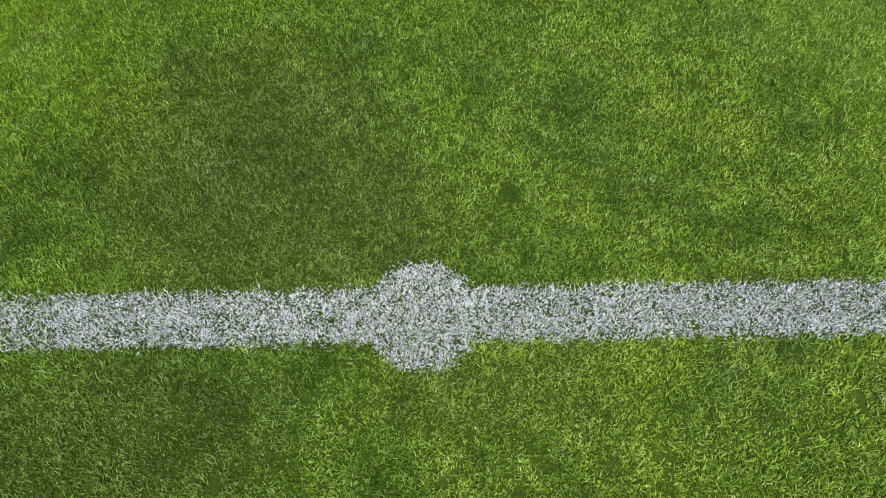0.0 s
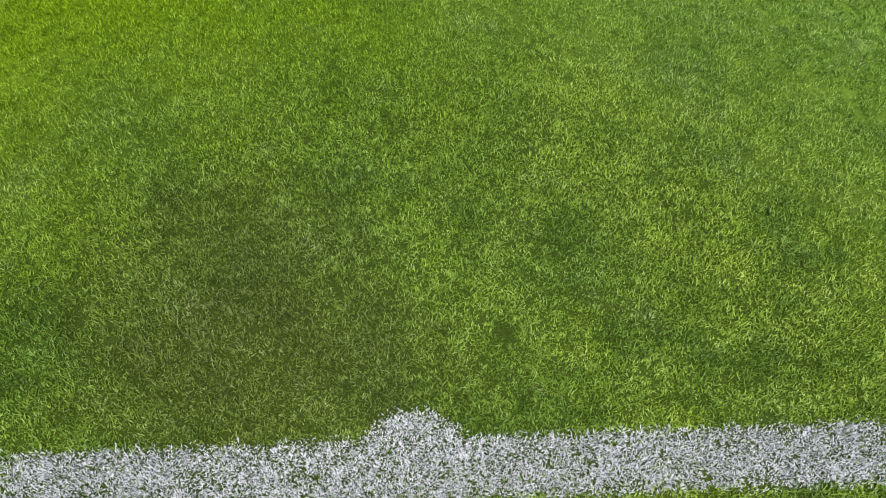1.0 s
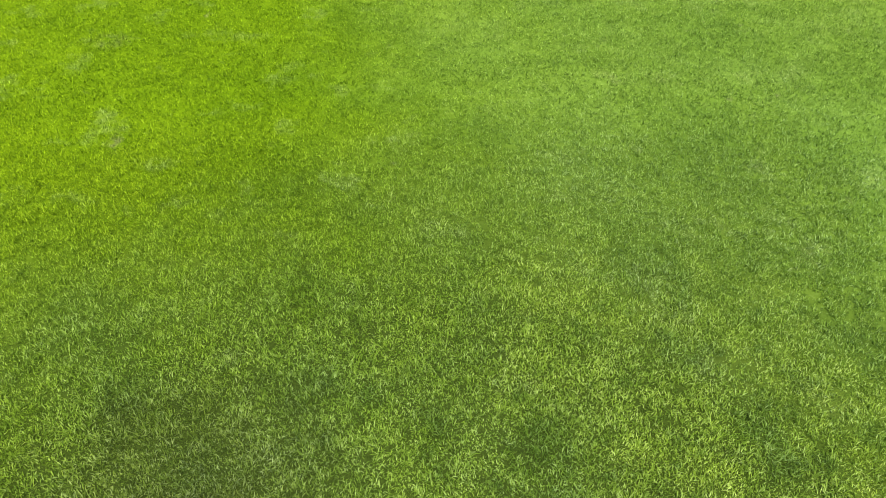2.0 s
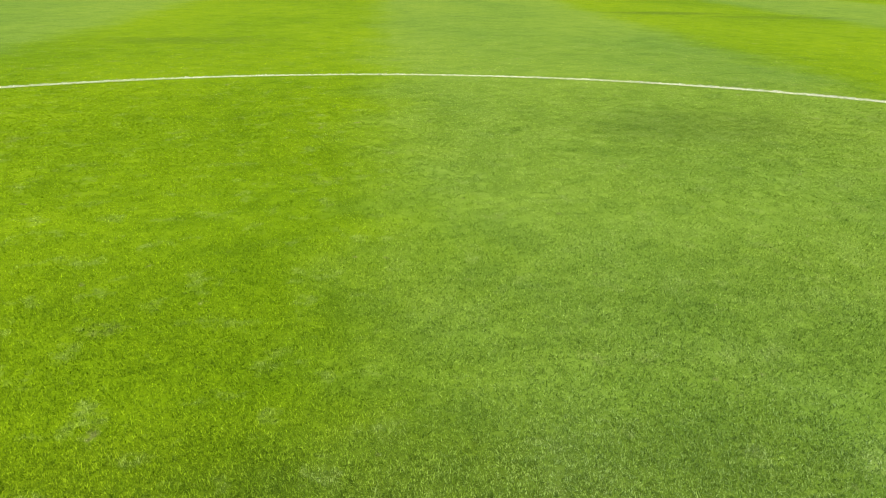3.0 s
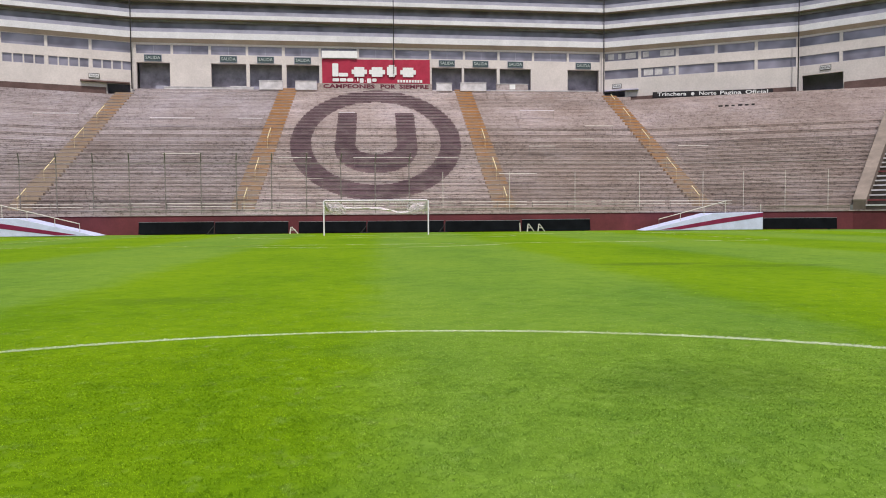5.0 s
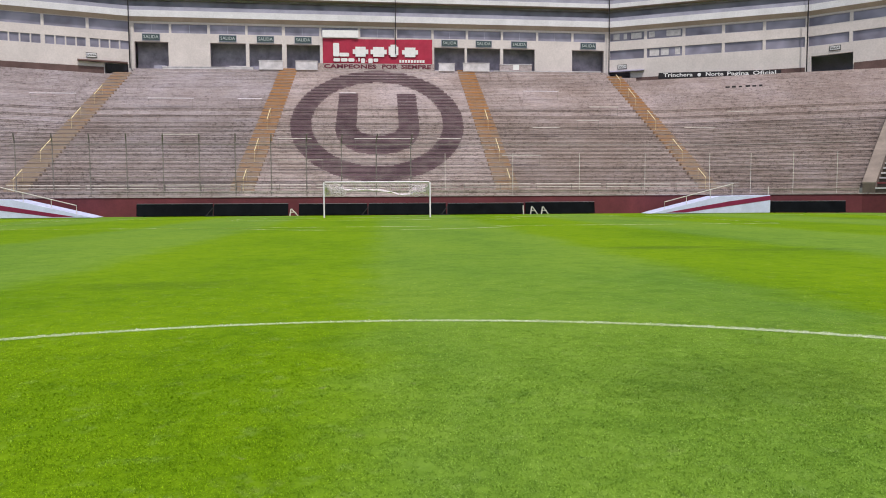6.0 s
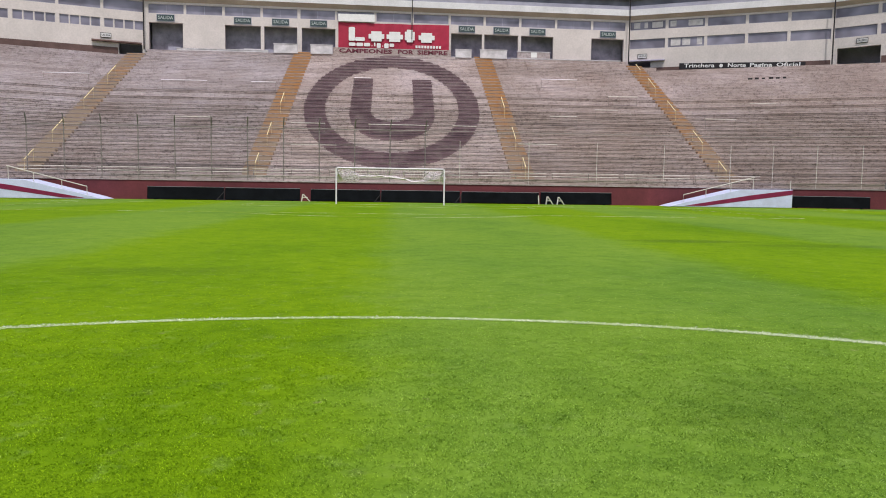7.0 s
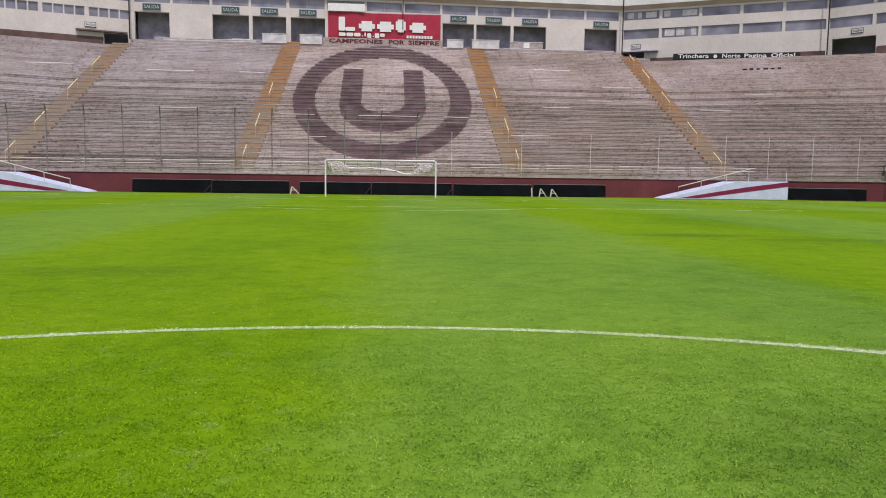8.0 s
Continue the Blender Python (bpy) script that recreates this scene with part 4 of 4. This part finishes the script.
def chalk_ground(wear):
    m = Mat("chalk_line", 0.9, spec=0.1)
    worn = m.ramp(m.noise(0.6, 5, rough=0.7), [(0.47, (1, 1, 1)), (0.60, (0.2, 0.2, 0.2))])
    f = m.ramp(m.noise(24, 5, rough=0.75), [(0.40, (0.24, 0.35, 0.08)), (0.50, (0.54, 0.60, 0.38)), (0.66, (0.80, 0.82, 0.66))])
    m.colour(m.mix(m.math("MULTIPLY", worn, wear), f, (0.20, 0.30, 0.01))).bump(m.noise(90, 3), 0.5, 0.01)
    return m.m


CHALK_G, CHALK_W = chalk_ground(0.5), chalk_ground(0.95)
for nm, dims in (("goal_line", (-34, 34, 52.44, 52.55)), ("penalty_area_line", (-20.16, 20.16, 35.95, 36.06)), ("goal_area_line", (-9.16, 9.16, 46.95, 47.06))):
    tagged(part(nm, boxes((*dims, 0.001, 0.012)), CHALK_W), "white chalk line across the turf", "pitch line", kind="structure")
for nm, xs, ys in (("penalty_area_side", 20.16, (36.06, 52.44)), ("goal_area_side", 9.16, (47.06, 52.44)), ("touch_line", 34.0, (-52.5, 52.44))):
    for s in (-1, 1):
        tagged(part(nm, boxes((s * xs - 0.055, s * xs + 0.055, *ys, 0.001, 0.012)), CHALK_W), "white chalk line along the turf", "pitch line", kind="structure")
bm = bmesh.new()
flat_ring(bm, 9.09, 9.20, radians(216.9), radians(323.1), 40, 0, 41.5)
tagged(part("penalty_arc", bm, CHALK_W), "white chalk arc before the penalty area", "pitch line", kind="structure")
bm = bmesh.new()
flat_ring(bm, 9.045, 9.135, 0.007, math.pi - 0.007, 120, z1=0.005)
flat_ring(bm, 9.045, 9.135, math.pi + 0.007, 2 * math.pi - 0.007, 120, z1=0.005)
tagged(part("centre_circle", bm, CHALK_G), "white chalk centre circle on the turf", "pitch line", kind="structure")
tagged(part("halfway_line", boxes((-33.9, -1.35, -0.056, 0.056, 0.001, 0.008), (1.35, 33.9, -0.056, 0.056, 0.001, 0.008)), CHALK_G), "white chalk halfway line across the turf", "pitch line", kind="structure")

# black bracket frames along the boards
for x in (-0.8, 5.58, -13.0):
    br = tagged(empty("board_bracket", pose(x, 59.55, 0)), "black steel bracket propping the boards", "bracket", "board brackets")
    part("upright", tubes(0.035, [(0, 0.2, 0), (0.05, 0.3, 0.8)]), BLACK, br)
    part("strut", tubes(0.03, [(-0.5, 0, 0.02), (0.05, 0.28, 0.72)]), BLACK, br)
    part("foot", tubes(0.03, [(-0.55, 0, 0.03), (0.2, 0.2, 0.03)]), BLACK, br)

# ---- grass blades ----
gen = np.random.default_rng(3)


def lattice(p, cell, seed):
    """Smooth value noise between 0 and 1 over the ground."""
    tab = np.random.default_rng(seed).uniform(0, 1, (257, 257))
    q = p / cell + 1000.0
    i = np.floor(q).astype(int)
    f = q - i
    f = f * f * (3 - 2 * f)
    i %= 256
    c00, c10, c01, c11 = (tab[i[:, 0] + dx, i[:, 1] + dy] for dx, dy in ((0, 0), (1, 0), (0, 1), (1, 1)))
    return (c00 * (1 - f[:, 0]) + c10 * f[:, 0]) * (1 - f[:, 1]) + (c01 * (1 - f[:, 0]) + c11 * f[:, 0]) * f[:, 1]


def blades(name, pts, width, length, mat, label, cell=0.020, lift=0.0, droop=0.85):
    """Thin bent blades in tufts at the given ground points, all in one mesh."""
    n = len(pts)
    tuft = lattice(pts, cell, 11)
    ang = lattice(pts, cell * 1.5, 12) * 9.0 + gen.normal(0, 1.8, n)
    lean = np.clip(gen.normal(droop, 0.32, n), 0.1, 1.45)
    ln = length * gen.uniform(0.6, 1.15, n) * (0.5 + 0.95 * tuft)
    wd = width * gen.uniform(0.6, 1.3, n)
    d = np.stack([np.cos(ang), np.sin(ang), np.zeros(n)], 1)
    tw = ang + np.pi / 2 + gen.uniform(-0.6, 0.6, n)
    side = np.stack([np.cos(tw), np.sin(tw), np.zeros(n)], 1) * (wd / 2)[:, None]
    base = np.concatenate([pts, np.full((n, 1), -0.002 + lift)], 1)
    mid = base + d * (ln * 0.5 * np.sin(lean * 0.6))[:, None]
    mid[:, 2] += ln * 0.5 * np.cos(lean * 0.6)
    tip = mid + d * (ln * 0.5 * np.sin(lean * 1.2))[:, None]
    tip[:, 2] += ln * 0.5 * np.cos(lean * 1.2)
    v = np.stack([base, mid + side, tip, mid - side], 1).reshape(-1, 3)
    loops = np.arange(n * 4)
    starts = np.arange(n) * 4
    me = bpy.data.meshes.new(name)
    me.vertices.add(len(v))
    me.vertices.foreach_set("co", v.astype(np.float32).reshape(-1))
    me.loops.add(len(loops))
    me.loops.foreach_set("vertex_index", loops.astype(np.int32))
    me.polygons.add(len(starts))
    me.polygons.foreach_set("loop_start", starts.astype(np.int32))
    me.update(calc_edges=True)
    me.materials.append(mat)
    return tagged(new(name, me), label, "grass", kind="stuff")


def marked(p):
    """How surely a point lies inside the chalked lines."""
    r = np.hypot(p[:, 0], p[:, 1])
    e = gen.normal(0, 0.006, len(p))
    return (np.abs(p[:, 1]) < 0.056 + e) | (np.hypot(p[:, 0] + 0.006, p[:, 1]) < 0.116 + e) | (np.abs(r - 9.09) < 0.05 + 2 * e)


# blades stand thick round the centre spot and thin out along the pitch
LABEL = "short mown green grass blades of the pitch"


def scatter(n, x0, x1, y0, y1):
    return np.stack([gen.uniform(x0, x1, n), gen.uniform(y0, y1, n)], 1)


def kept(p, share):
    return p[gen.uniform(0, 1, len(p)) < share]


carpet = scatter(1200000, -1.9, 1.9, -1.3, 2.3)
half = 1.12 + 0.35 * np.clip(carpet[:, 1] - 0.5, 0, 1)
inside = np.clip(1 + (half - np.abs(carpet[:, 0])) / 0.5, 0, 1) * np.clip(1 + (1.5 - carpet[:, 1]) / 0.6, 0, 1) * np.clip(1 + (carpet[:, 1] + 0.5) / 0.6, 0, 1)
carpet = kept(carpet, inside ** 2)
verge = scatter(420000, -2.9, 2.9, 1.2, 3.6)
inside = np.clip(1 + (0.75 + 0.55 * verge[:, 1] - np.abs(verge[:, 0] - 0.06 * verge[:, 1])) / 0.5, 0, 1) * np.clip((verge[:, 1] - 1.4) / 0.7, 0, 1) * np.clip((3.6 - verge[:, 1]) / 1.6, 0, 1)
verge = kept(verge, inside)
lawn = scatter(1350000, -6.0, 6.0, 1.3, 9.0)
inside = np.clip(1 + (0.75 + 0.60 * lawn[:, 1] - np.abs(lawn[:, 0] - 0.06 * lawn[:, 1])) / 0.6, 0, 1) * np.clip((lawn[:, 1] - 1.4) / 1.2, 0, 1) * np.clip((9.0 - lawn[:, 1]) / 4.0, 0, 1)
lawn = kept(lawn, inside)
far = scatter(260000, -9.5, 10.5, 6.0, 14.0)
inside = np.clip(1 + (0.5 + 0.6 * far[:, 1] - np.abs(far[:, 0] - 0.06 * far[:, 1])) / 0.6, 0, 1) * np.clip((14.0 - far[:, 1]) / 6.0, 0, 1) * np.clip((far[:, 1] - 6.0) / 2.0, 0, 1)
far = kept(far, inside)
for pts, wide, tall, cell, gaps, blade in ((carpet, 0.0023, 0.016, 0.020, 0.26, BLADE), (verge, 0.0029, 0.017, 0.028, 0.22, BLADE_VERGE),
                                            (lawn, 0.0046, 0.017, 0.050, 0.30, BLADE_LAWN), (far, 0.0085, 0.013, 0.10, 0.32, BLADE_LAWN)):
    patch = lattice(pts, 0.55, 23) * 0.6 + lattice(pts, 0.17, 24) * 0.4
    gap = lattice(pts, cell * 0.8, 21) * 0.65 + lattice(pts, cell * 2.5, 22) * 0.35
    chalk = marked(pts)
    stay = (gap + gen.uniform(-0.1, 0.1, len(pts)) > gaps * (0.55 + 0.9 * patch if wide < 0.003 else 0.45 + 1.1 * patch)) | chalk
    pts, chalk = pts[stay], chalk[stay]
    grow = np.clip(np.hypot(pts[:, 0], pts[:, 1]) / 5.0, 0.75, 1.3) if wide > 0.003 else np.ones(len(pts))
    hit = chalk & ((pts[:, 0] > -0.75) | (np.abs(pts[:, 1]) > 1) | (gen.uniform(0, 1, len(pts)) < 0.7))
    green = ~(hit & (gen.uniform(0, 1, len(pts)) < 0.88))
    blades("grass", pts[green], wide * grow[green], tall, blade, LABEL, cell, droop=0.85 if wide < 0.003 else 1.2)
    q = pts[hit]
    if not len(q):
        continue
    if wide > 0.003:
        q = np.concatenate([q, q + gen.normal(0, 0.01, q.shape), q + gen.normal(0, 0.012, q.shape)])
    else:
        q = np.concatenate([q, q + gen.normal(0, 0.004, q.shape)])
    blades("chalked_grass", q, wide * (0.9 if wide < 0.003 else 1.0), tall * (0.75 if wide < 0.003 else 1.1), CHALK if wide < 0.003 else CHALK_CIRCLE, "grass blades whitened by chalk line paint", cell, 0.003)
